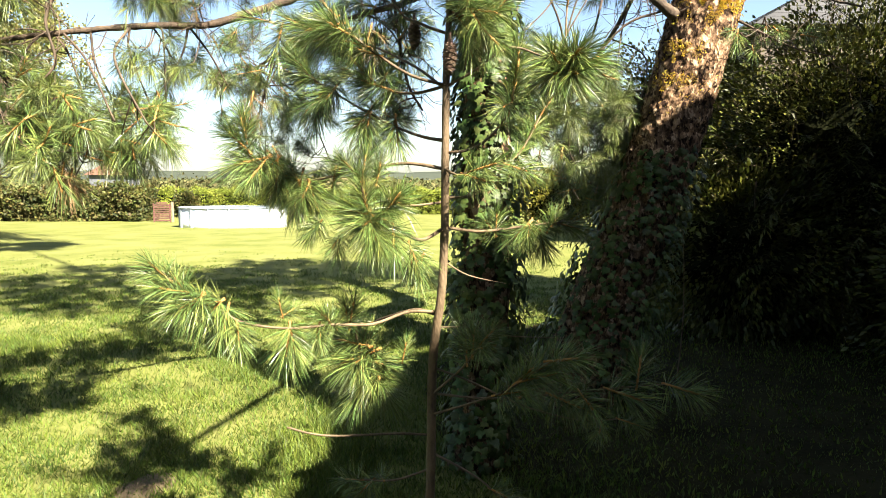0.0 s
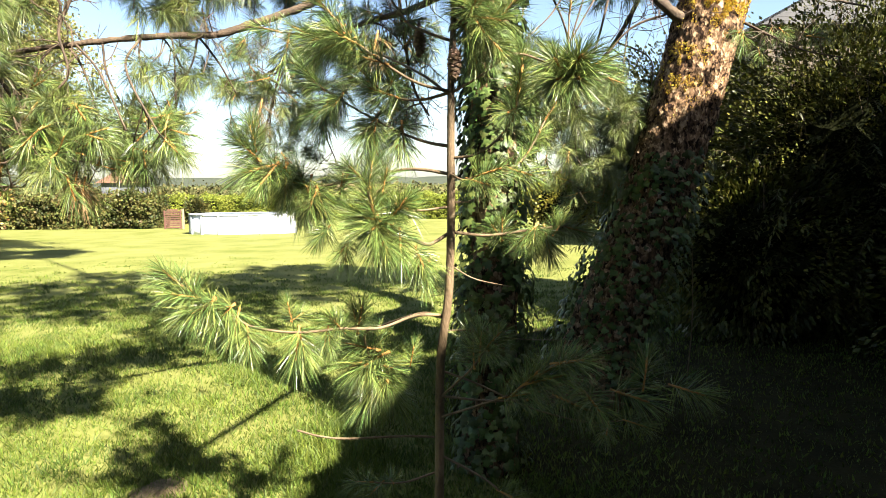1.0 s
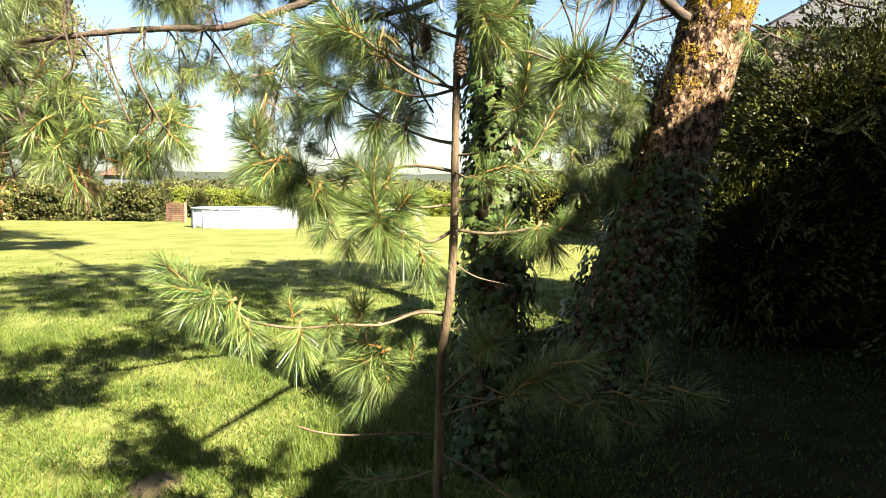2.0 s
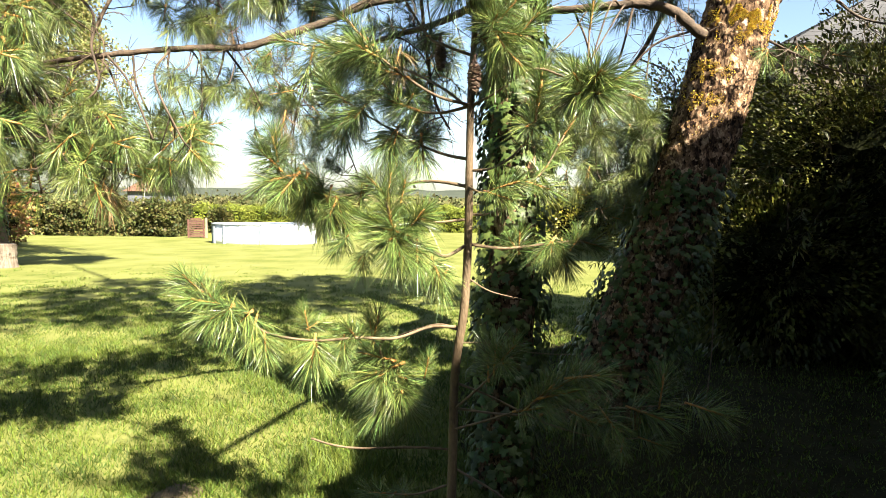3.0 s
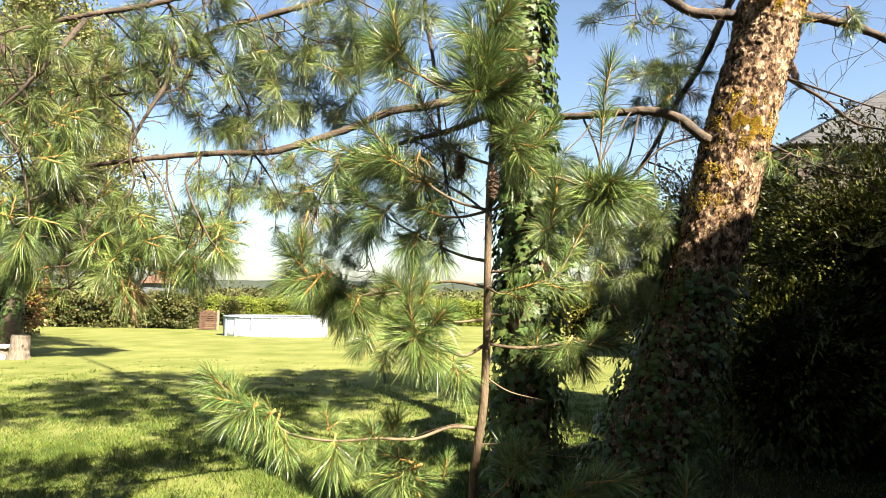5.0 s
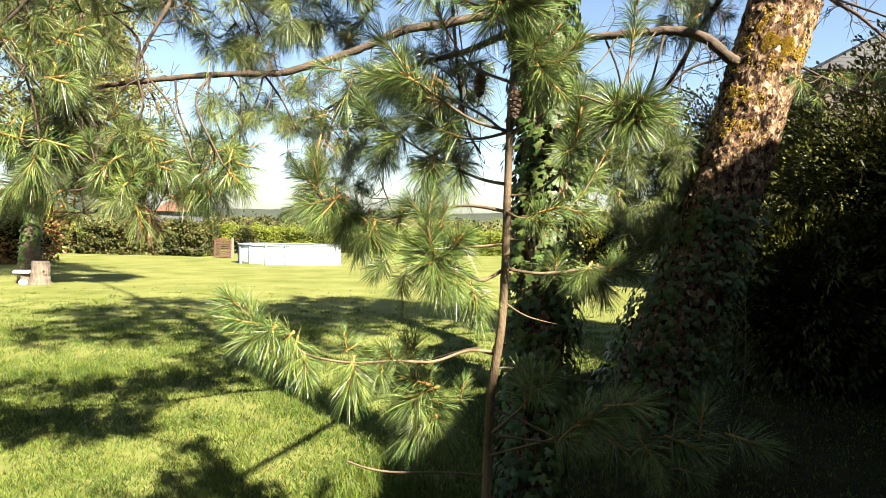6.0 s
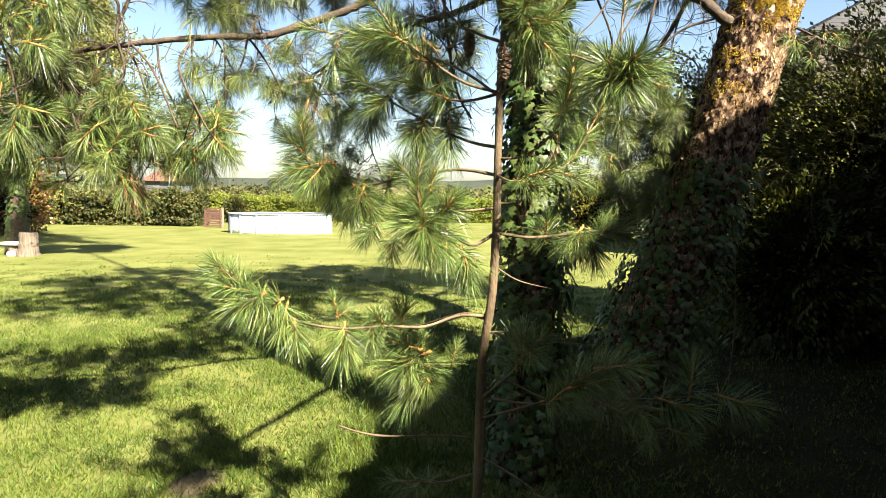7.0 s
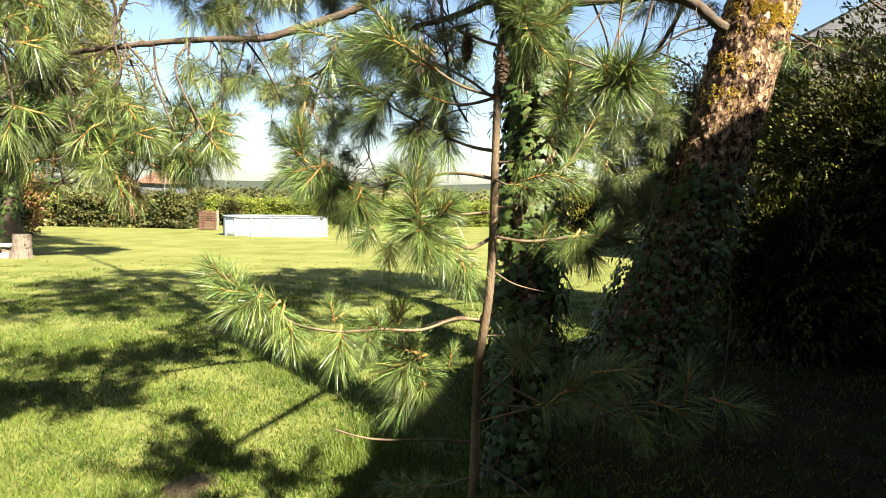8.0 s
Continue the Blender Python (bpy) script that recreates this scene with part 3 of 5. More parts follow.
# right-hand whorl
b = young_branch([(0.015, 1.860, 1.920), (0.089, 1.820, 1.956), (0.182, 1.800, 2.014), (0.273, 1.780, 1.987), (0.327, 1.750, 1.952)], 0.006, 0.003)
for w, z in (((0.0, -1, 0.0), 1.1), ((0.35, -0.9, 0.35), 1.0), ((-0.4, -0.9, 0.25), 1.0), ((0.3, -0.9, -0.4), 1.0), ((-0.35, -0.9, -0.3), 1.0), ((0.9, -0.4, 0.1), 0.95)):
    tuft(b, (0.327, 1.765, 1.95), w, z, True)
young_branch([(0.327, 1.750, 1.949), (0.330, 1.750, 2.026), (0.334, 1.750, 2.129), (0.347, 1.750, 2.261)], 0.004, 0.0025, 3, 0.4, 0.75, 0.2, -0.3)
for pts, n in (([(0.015, 1.880, 1.730), (0.076, 1.860, 1.737), (0.140, 1.840, 1.777), (0.194, 1.820, 1.854), (0.201, 1.820, 1.933)], 5), ([(0.014, 1.860, 2.065), (0.073, 1.840, 2.061), (0.136, 1.820, 2.102)], 3), ([(0.014, 1.860, 2.112), (0.048, 1.800, 2.112), (0.094, 1.780, 2.152)], 3),
               ([(0.007, 1.880, 1.680), (0.041, 1.800, 1.663), (0.073, 1.780, 1.671)], 2), ([(0.007, 1.900, 1.596), (0.080, 1.950, 1.604), (0.171, 2.000, 1.682), (0.248, 2.050, 1.737), (0.326, 2.100, 1.868)], 5)):
    young_branch(pts, 0.006, 0.003, n, 0.45, 0.8)
b = young_branch([(0.007, 1.900, 1.506), (0.119, 2.000, 1.486), (0.257, 2.100, 1.493), (0.428, 2.200, 1.505)], 0.008, 0.004)
for p, w, s in (((0.298, 2.120, 1.476), (-0.1, -0.3, -1), 0.8), ((0.340, 2.140, 1.464), (0.3, -0.2, -0.9), 0.85), ((0.267, 2.100, 1.487), (-0.6, -0.1, -0.5), 0.7), ((0.428, 2.200, 1.505), (0.8, 0.1, 0.1), 0.8), ((0.371, 2.160, 1.502), (0.3, 0.3, 0.7), 0.7), ((0.177, 2.050, 1.500), (0.1, -0.2, 0.8), 0.7)):
    full_tuft(b, p, w, s, True)
# thin bare and shaded low twigs
young_branch([(0.008, 1.900, 1.399), (0.079, 1.900, 1.359), (0.194, 1.920, 1.330)], 0.004, 0.0015)
young_branch([(-0.025, 1.920, 1.192), (0.082, 1.950, 1.185), (0.213, 2.000, 1.145), (0.378, 2.050, 1.126)], 0.004, 0.0015)
young_branch([(-0.040, 1.930, 0.840), (-0.148, 1.880, 0.865), (-0.313, 1.820, 0.883), (-0.394, 1.800, 0.899), (-0.458, 1.780, 0.926)], 0.0055, 0.004)
young_branch([(-0.036, 1.920, 1.066), (0.081, 1.900, 1.027), (0.255, 1.880, 0.952), (0.426, 1.860, 0.915), (0.536, 1.850, 0.924)], 0.0055, 0.002, 2, 0.7, 0.7)
young_branch([(-0.036, 1.920, 0.974), (0.061, 1.850, 1.087), (0.109, 1.800, 1.171)], 0.006, 0.003, 4, 0.4, 0.8)
young_branch([(-0.040, 1.930, 0.784), (0.118, 1.900, 0.704), (0.206, 1.880, 0.621)], 0.006, 0.003, 3, 0.4, 0.8)
young_branch([(-0.038, 1.920, 0.910), (0.079, 1.850, 0.972), (0.191, 1.780, 1.041), (0.294, 1.720, 1.143)], 0.006, 0.003, 5, 0.4, 0.85)
young_branch([(-0.040, 1.930, 0.727), (-0.155, 1.950, 0.679), (-0.272, 2.000, 0.654)], 0.006, 0.003, 3, 0.4, 0.8)
b = young_branch([(0.018, 1.860, 2.097), (0.049, 1.830, 2.105), (0.095, 1.800, 2.112)], 0.005, 0.003)
for p, w, s in (((0.045, 1.840, 2.084), (0.3, -0.3, -0.9), 0.8), ((0.073, 1.830, 2.043), (0.2, -0.2, -1.0), 0.8), ((0.103, 1.800, 2.105), (0.7, -0.3, -0.4), 0.8), ((0.049, 1.830, 2.151), (0.2, -0.3, 0.8), 0.8),
                ((0.127, 1.800, 2.052), (0.6, -0.2, -0.6), 0.75), ((0.041, 1.820, 2.517), (0.5, -0.3, 0.3), 0.8), ((0.069, 1.820, 2.408), (0.7, -0.2, -0.3), 0.8), ((-0.010, 1.800, 2.400), (-0.2, -0.7, 0.1), 0.85), ((-0.055, 1.800, 2.445), (-0.8, -0.2, 0.2), 0.8)):
    full_tuft(b, p, w, s, True)
# low shaded branch
young_branch([(-0.036, 1.92, 0.98), (0.16, 1.90, 0.97), (0.42, 1.88, 1.0), (0.68, 1.86, 1.03)], 0.006, 0.003, 6, 0.3, 0.95)
# top leader
LEADER = sapling.children[0]
for i in range(14):
    f = i / 13
    a = i * 2.4
    tuft(LEADER, (0.005 + 0.03 * f, 1.855, 2.22 + 0.75 * f), (math.cos(a), math.sin(a), 1.1), 1.0, True)
b = young_branch([(0.010, 1.86, 2.20), (-0.004, 1.84, 2.25), (-0.016, 1.825, 2.285)], 0.005, 0.004)
for w in ((-0.9, -0.3, 0.15), (0.9, -0.3, 0.1), (-0.4, -0.6, 0.8), (0.45, -0.6, 0.8), (0.0, -0.9, -0.25), (-0.6, -0.5, -0.5), (0.6, -0.5, -0.5), (0.0, -0.3, 1.0)):
    tuft(b, (-0.016, 1.82, 2.282), w, 1.05, True)


def pine_cone(parent, top, length, seed):
    """A hanging ripe cone: spiral of thick scales round a core."""
    verts, faces = [], []
    n = 36
    for i in range(n):
        s = i / n
        a = i * 2.39996
        rad = length * (0.235 * math.sin(math.pi * min(1, s * 0.85 + 0.12)) + 0.03)
        z = -length * s
        c, d = np.array([math.cos(a), math.sin(a), 0]), np.array([-math.sin(a), math.cos(a), 0])
        w = length * 0.16
        base = np.array([0, 0, z])
        tip = base + c * rad + np.array([0, 0, -length * 0.06])
        k = len(verts)
        verts += [base + d * w * 0.4, base - d * w * 0.4, tip * [0.8, 0.8, 1] - d * w, tip + [0, 0, 0.004], tip * [0.8, 0.8, 1] + d * w, tip * [0.85, 0.85, 1] - [0, 0, 0.006]]
        faces += [(k, k + 1, k + 2, k + 3), (k, k + 3, k + 4), (k + 1, k, k + 5), (k + 5, k + 2, k + 1), (k + 5, k + 3, k + 2), (k + 5, k + 4, k + 3), (k + 5, k, k + 4)]
    v, f = tube_data(np.array([(0, 0, 0.02), (0, 0, -length * 0.5), (0, 0, -length)]), [length * 0.05, length * 0.12, length * 0.02], 8, 0, 0, 1, len(verts))
    me = make_mesh("pine_cone", verts + v, faces + f, [M_CONE], smooth=False)
    return part("pine_cone", me, parent, "brown open pine cone", Matrix.Translation(top) @ Matrix.Rotation(0.12, 4, "X"))


pine_cone(sapling, (0.019, 1.800, 2.035), 0.085, 1)
pine_cone(sapling, (-0.086, 1.950, 2.127), 0.08, 2)


# ---- the ivy-clad pine behind it ----
ivy_pine = thing("ivy_clad_pine", (0.2, 3.5, 0.0), "tall pine with its trunk clad in green ivy", "tree")
IVY_AXIS = [(0.20, 3.5, -0.08), (0.232, 3.500, 0.414), (0.236, 3.500, 1.234), (0.243, 3.500, 2.014), (0.205, 3.500, 3.125), (0.3, 3.52, 4.2), (0.55, 3.6, 7.0), (0.62, 3.6, 10.5), (0.62, 3.6, 14.5), (0.62, 3.6, 18.2)]
part("trunk", tube("trunk", IVY_AXIS, [0.19, 0.15, 0.135, 0.13, 0.12, 0.11, 0.09, 0.045, 0.035, 0.015], M_BARK, 20, 0.10, 4.0, 12, 10), ivy_pine)


def ivy_leaf_mesh():
    out = [(0, -0.1), (0.30, -0.22), (0.52, 0.05), (0.30, 0.22), (0.36, 0.50), (0.12, 0.52), (0, 0.95), (-0.12, 0.52), (-0.36, 0.50), (-0.30, 0.22), (-0.52, 0.05), (-0.30, -0.22)]
    verts = [(0, 0.2, 0.06)] + [(x, y, -0.18 * (x * x + (y - 0.2) ** 2)) for x, y in out]
    faces = [(0, 1 + k, 1 + (k + 1) % 12) for k in range(12)]
    return verts, faces


def build_ivy(parent, line, r0, r1, z0, z1, n_parts, n_rest, seed, size=0.062):
    """Ivy leaves hanging on a trunk, shingled downwards; the rest are joined."""
    r = np.random.default_rng(seed)
    line = np.asarray(line)
    lv, lf = ivy_leaf_mesh()
    me = make_mesh("ivy_leaf", lv, lf, [M_IVY], smooth=False)
    lv, lf = np.array(lv), np.array(lf)
    jv, jt = [], []
    made = 0
    while made < n_parts + n_rest:
        front = made < n_parts
        z = r.uniform(z0, z1)
        a = r.uniform(-math.pi, 0) if front else r.uniform(-math.pi, math.pi)
        rad = (r0 + (r1 - r0) * (z - z0) / (z1 - z0)) * (1 + 0.35 * noise.noise(Vector((math.cos(a) * 1.5, math.sin(a) * 1.5, z * 2.2 + seed)))) + r.uniform(-0.02, 0.05)
        if noise.noise(Vector((math.cos(a) * 2, math.sin(a) * 2, z * 3.0))) < -0.28 and r.random() < 0.7:
            continue
        c = np.array([np.interp(z, line[:, 2], line[:, k]) for k in range(2)])
        p = Vector((c[0] + math.cos(a) * rad, c[1] + math.sin(a) * rad, z))
        out = Vector((math.cos(a), math.sin(a), r.uniform(-0.1, 1.0))).normalized()
        down = Vector((r.normal(0, 0.7), r.normal(0, 0.7), -1)).normalized()
        side = down.cross(out).normalized()
        down = out.cross(side)
        s = size * r.uniform(0.6, 1.3)
        m = Matrix((side, down, out)).transposed().to_4x4()
        m = Matrix.Translation(p) @ m @ Matrix.Diagonal((s, s, s, 1))
        if front:
            part("ivy_leaf", me, parent, "", m)
        else:
            w = np.array(m)
            jt.append(lf + 13 * len(jv))
            jv.append(lv @ w[:3, :3].T + w[:3, 3])
        made += 1
    ob = part("ivy", quick_mesh("ivy", np.concatenate(jv), np.concatenate(jt), [M_IVY_REST]), parent, "dense green ivy")
    ob["kind"] = "stuff"


build_ivy(ivy_pine, smooth_line(IVY_AXIS, 10), 0.2, 0.145, 0.05, 3.9, 300, 4600, 5, 0.05)


def limb(parent, pts, r0, r1, seed=1.0):
    ob = part("limb", tube("limb", pts, [r0, r1], M_TWIG, 10, 0.28, seed, 24, 12), parent)
    return ob, smooth_line(pts, 8)


def bare_twigs(parent, line, n, length, seed, droop=0.2):
    """Dead crooked side twigs on a limb, some of them forked."""
    r = np.random.default_rng(seed)
    line = np.asarray(line)
    v, f = [], []
    for i in range(n):
        a = line[r.integers(4, len(line) - 1)]
        d = r.normal(0, 1, 3) - [0, 0, droop]
        d /= np.linalg.norm(d)
        ln = length * r.uniform(0.4, 1.2)
        pts = [a, a + d * ln * 0.35 + r.normal(0, 0.05 * ln, 3), a + d * ln * 0.7 + r.normal(0, 0.09 * ln, 3), a + d * ln + r.normal(0, 0.13 * ln, 3) - [0, 0, 0.1 * ln]]
        for k in range(3):
            if k:
                e = d + r.normal(0, 0.7, 3)
                q = pts[1 + k % 2]
                run = [q, q + e * ln * 0.2, q + e * ln * 0.4 + r.normal(0, 0.05 * ln, 3)]
            else:
                run = pts
            w, g = tube_data(smooth_line(run, 4), [0.0032 if k == 0 else 0.002, 0.001], 5, 0.2, i, 20, len(v))
            v += w
            f += g
    part("dead_twig_growth", make_mesh("dead_twig_growth", v, f, [M_TWIG]), parent, "bare dead twigs")["kind"] = "stuff"


# long limb to the left at eye level and above, and what hangs from it
LA, la = limb(ivy_pine, [(0.160, 3.500, 2.851), (-0.047, 3.450, 2.789), (-0.327, 3.400, 2.720), (-0.540, 3.350, 2.669), (-0.748, 3.300, 2.564), (-0.951, 3.250, 2.482), (-1.150, 3.200, 2.411), (-1.344, 3.150, 2.394), (-1.564, 3.100, 2.372), (-1.868, 3.050, 2.330), (-2.076, 3.000, 2.288), (-2.357, 2.900, 2.202)], 0.026, 0.010, 3)
LB, lb = limb(ivy_pine, [(0.151, 3.550, 4.177), (-0.528, 3.400, 3.767), (-1.125, 3.200, 3.453), (-1.485, 3.000, 3.217), (-1.687, 2.900, 3.101), (-2.030, 2.800, 2.992), (-2.319, 2.700, 2.871), (-2.719, 2.600, 2.696)], 0.022, 0.007, 5)
LG, lg = limb(ivy_pine, [(0.137, 3.500, 3.822), (-0.323, 3.400, 3.575), (-0.719, 3.350, 3.390), (-0.953, 3.300, 3.289), (-1.225, 3.250, 3.189), (-1.503, 3.200, 3.082), (-1.619, 3.150, 2.945), (-1.777, 3.100, 2.862)], 0.024, 0.008, 4)
LC, lc = limb(ivy_pine, [(-1.971, 2.800, 2.978), (-1.957, 2.600, 2.740), (-1.991, 2.500, 2.584), (-2.083, 2.450, 2.445), (-2.230, 2.400, 2.301)], 0.013, 0.007, 6)
LD, ld = limb(ivy_pine, [(-1.609, 3.000, 2.959), (-1.610, 2.950, 2.742), (-1.673, 2.900, 2.565), (-1.723, 2.900, 2.477), (-1.762, 2.880, 2.348), (-1.720, 2.860, 2.166), (-1.811, 2.840, 2.055)], 0.011, 0.004, 7)
LE, le = limb(ivy_pine, [(-0.421, 4.030, 3.838), (-0.397, 3.960, 3.485), (-0.338, 3.953, 3.143), (-0.282, 3.944, 2.622), (-0.219, 3.933, 2.254), (-0.123, 3.920, 2.070)], 0.016, 0.006, 8)
LF, lf_ = limb(ivy_pine, [(0.050, 3.500, 2.709), (-0.227, 3.874, 2.698), (-0.562, 4.262, 2.718), (-0.962, 4.666, 2.678), (-1.427, 5.086, 2.558), (-1.915, 5.382, 2.359)], 0.022, 0.008, 9)
spray(LA, la, (-1.745, 3.000, 1.948), (0.5, 0.35, 0.19), 30, 0.95, seed=1)
spray(LB, lb, (-1.974, 2.900, 1.785), (0.42, 0.3, 0.14), 14, 0.95, seed=2)
spray(LC, lc, (-2.068, 2.600, 2.172), (0.2, 0.25, 0.42), 20, 0.95, seed=3)
spray(LD, ld, (-1.867, 3.200, 2.773), (0.45, 0.4, 0.25), 12, 0.9, seed=4)
spray(LB, lb, (-1.092, 3.500, 2.897), (0.45, 0.4, 0.25), 18, 0.95, seed=5)
spray(LF, lf_, (-1.397, 4.968, 2.446), (0.49, 0.51, 0.38), 29, 0.95, seed=6)
spray(LF, lf_, (-1.354, 4.830, 1.885), (0.36, 0.38, 0.26), 10, 0.95, seed=7)
spray(LE, le, (-0.325, 4.200, 2.445), (0.26, 0.38, 0.49), 20, 0.95, seed=8)
spray(LA, la, (-1.862, 3.100, 1.913), (0.52, 0.35, 0.2), 54, 0.95, False, 0.5, 71)
spray(LB, lb, (-2.093, 2.900, 2.034), (0.32, 0.3, 0.35), 22, 0.95, False, 0.5, 72)
spray(LG, lg, (-1.207, 3.300, 3.139), (0.5, 0.3, 0.18), 13, 0.95, False, 0.6, 98)
spray(LG, lg, (-0.555, 3.300, 3.009), (0.3, 0.3, 0.25), 18, 0.95, False, 0.6, 99)
spray(LB, lb, (-1.559, 3.000, 3.130), (0.35, 0.3, 0.2), 9, 0.95, False, 0.6, 100)
spray(LG, lg, (-1.291, 3.500, 2.834), (0.5, 0.4, 0.25), 18, 0.95, False, 0.5, 73)
spray(LF, lf_, (-1.301, 4.968, 2.308), (0.51, 0.51, 0.41), 38, 0.95, False, 0.5, 74)
spray(LE, le, (-0.403, 4.200, 2.406), (0.31, 0.38, 0.51), 26, 0.95, False, 0.4, 75)
spray(LD, ld, (-2.472, 3.200, 2.810), (0.3, 0.4, 0.3), 20, 0.95, False, 0.5, 76)
spray(LC, lc, (-2.043, 2.700, 2.600), (0.3, 0.3, 0.3), 22, 0.95, False, 0.5, 91)
spray(LB, lb, (-1.756, 3.000, 2.885), (0.35, 0.3, 0.22), 26, 0.95, False, 0.6, 92)
spray(LG, lg, (-0.817, 3.300, 3.140), (0.4, 0.3, 0.2), 20, 0.95, False, 0.7, 93)
spray(LB, lb, (-1.278, 3.200, 2.711), (0.3, 0.3, 0.25), 22, 0.95, False, 0.6, 94)
spray(LA, la, (-1.332, 3.200, 2.225), (0.25, 0.3, 0.15), 14, 0.9, False, 0.6, 95)
spray(LF, lf_, (-0.792, 4.968, 2.539), (0.45, 0.38, 0.51), 35, 0.95, False, 0.5, 96)
spray(LF, lf_, (-1.202, 4.968, 1.754), (0.32, 0.38, 0.26), 17, 0.95, False, 0.5, 97)
tuft(LA, (-1.342, 2.950, 1.903), (0.3, -0.2, -0.9), 1.0)
tuft(LA, (-1.300, 2.950, 1.917), (0.8, -0.2, -0.4), 0.95)
tuft(LA, (-1.400, 2.950, 1.931), (-0.5, -0.2, -0.7), 0.95)

M_DEAD = surface("dead_needle", (0.0823, 0.0529, 0.0206), (0.176, 0.118, 0.0529), 8, 60, 0.7, 0, "object", 0.3, 0.1, 0.3)
dead_mesh = TUFTS[-75, 0][0].copy()
dead_mesh.materials[0] = M_DEAD
for p in ((-1.767, 2.950, 1.718), (-1.729, 2.950, 1.691), (-0.948, 3.200, 2.075), (-0.331, 3.000, 2.356), (-1.265, 3.300, 2.552)):
    part("dead_needle_tuft", dead_mesh, LA, "brown dead needles", Matrix.Translation(p) @ Matrix.Rotation(p[0] * 9, 4, "Z"))

for q, (ob, line, n, ln) in enumerate(((LA, la, 34, 0.26), (LB, lb, 20, 0.3), (LG, lg, 26, 0.3), (LC, lc, 10, 0.25), (LD, ld, 16, 0.3), (LE, le, 20, 0.3), (LF, lf_, 24, 0.3))):
    bare_twigs(ob, line, n, ln, 300 + q)

# unseen crown overhead, placed to dapple the lawn
# Limbs at 16-18 m are added only to shade the grass beside the stump.
for i, (h, a, ln) in enumerate(((5.3, 150, 2.8), (6.1, 95, 2.2), (6.4, 185, 2.6), (6.9, 225, 2.3), (7.3, 140, 2.2), (7.8, 215, 2.0), (8.3, 170, 2.2), (8.6, 20, 2.0), (8.9, 200, 1.8), (9.2, 60, 1.8), (9.5, 120, 1.6), (9.4, 90, 1.5), (16.0, 200, 1.5), (16.4, 80, 1.4), (16.8, 320, 1.2), (17.3, 180, 1.2), (17.8, 20, 0.9))):
    d = np.array([math.cos(radians(a)), math.sin(radians(a)), 0])
    root = np.array([0.6, 3.6, h])
    ob, line = limb(ivy_pine, [root, root + d * ln * 0.4 + [0, 0, 0.25], root + d * ln * 0.75 + [0, 0, 0.3], root + d * ln + [0, 0, 0.15]], 0.035, 0.01, i)
    spray(ob, line[6:], root + d * ln * 0.72 + [0, 0, 0.1], (ln * 0.45, ln * 0.45, 0.4), 11 if h < 6 else 36 if h < 15 else 100, 1.5 if h < 15 else 2.3, False, 0.2, 40 + i)
for i in range(19):
    h, a, ln = 4.6 + 0.26 * i, (137.5 * i) % 360, 1.0 + 0.5 * ((i * 0.37) % 1)
    d = np.array([math.cos(radians(a)), math.sin(radians(a)), 0])
    root = np.array([0.6, 3.6, h])
    ob, line = limb(ivy_pine, [root, root + d * ln * 0.4 + [0, 0, 0.12], root + d * ln * 0.8 + [0, 0, 0.2], root + d * ln * 1.2 + [0, 0, 0.12]], 0.02, 0.007, 30 + i)
    spray(ob, line[4:], root + d * ln * 0.7 + [0, 0, 0.1], (ln * 0.7, ln * 0.7, 0.25), 21, 1.35, False, 0.2, 240 + i)


# ---- the big leaning pine ----
pine = thing("leaning_pine", (1.042, 4.554, 0.000), "large leaning pine with scaly grey-brown bark and yellow moss", "tree")
AXIS = [(0.922, 4.550, -0.228), (1.040, 4.550, 0.124), (1.189, 4.530, 0.705), (1.392, 4.500, 1.321), (1.601, 4.500, 1.967), (1.819, 4.500, 2.809), (2.006, 4.500, 3.446), (2.205, 4.500, 3.969), (3.2, 4.55, 4.9), (3.7, 4.6, 6.4), (4.0, 4.7, 9.0)]
trunk = part("trunk", tube("trunk", AXIS, [0.36, 0.31, 0.26, 0.24, 0.23, 0.228, 0.222, 0.22, 0.2, 0.15, 0.05], M_BARK, 150, 0.055, 9.0, 14, 56, 0.02), pine, "thick bark plates, mossy in places")
axis_line = smooth_line(AXIS, 14)


build_ivy(pine, axis_line, 0.44, 0.26, 0.02, 1.86, 60, 2000, 15, 0.05)


def build_moss(n, spots, seed):
    """Cushions of dry moss: many short fronds standing off the bark."""
    r = np.random.default_rng(seed)
    pts, ups = [], []
    for (c, spread, share, turn) in spots:
        c = np.array(c)
        k = int((np.abs(axis_line[:, 2] - c[2])).argmin())
        for _ in range(int(n * share)):
            z = c[2] + r.normal(0, spread)
            k = int((np.abs(axis_line[:, 2] - z)).argmin())
            t = axis_line[min(k + 1, len(axis_line) - 1)] - axis_line[k - 1]
            t /= np.linalg.norm(t)
            u = np.cross(t, [0, 1, 0])
            u /= np.linalg.norm(u)
            w = np.cross(t, u)
            w = w if w[1] < 0 else -w
            a = r.normal(turn, 0.45)
            if noise.noise(Vector((a * 4.0, z * 9.0, 2.0))) < 0.05:
                continue
            d = w * math.cos(a) + u * math.sin(a)
            at = np.array([np.interp(z, axis_line[:, 2], axis_line[:, q]) for q in range(3)])
            pts.append(at + d * 0.23)
            ups.append(d)
    pts, ups = np.array(pts), np.array(ups)
    ob = part("moss", leaf_cloud("moss", pts, 0.0075, M_MOSS, seed, 2.6, 0.5, ups), pine, "yellow dry moss")
    ob["kind"] = "stuff"


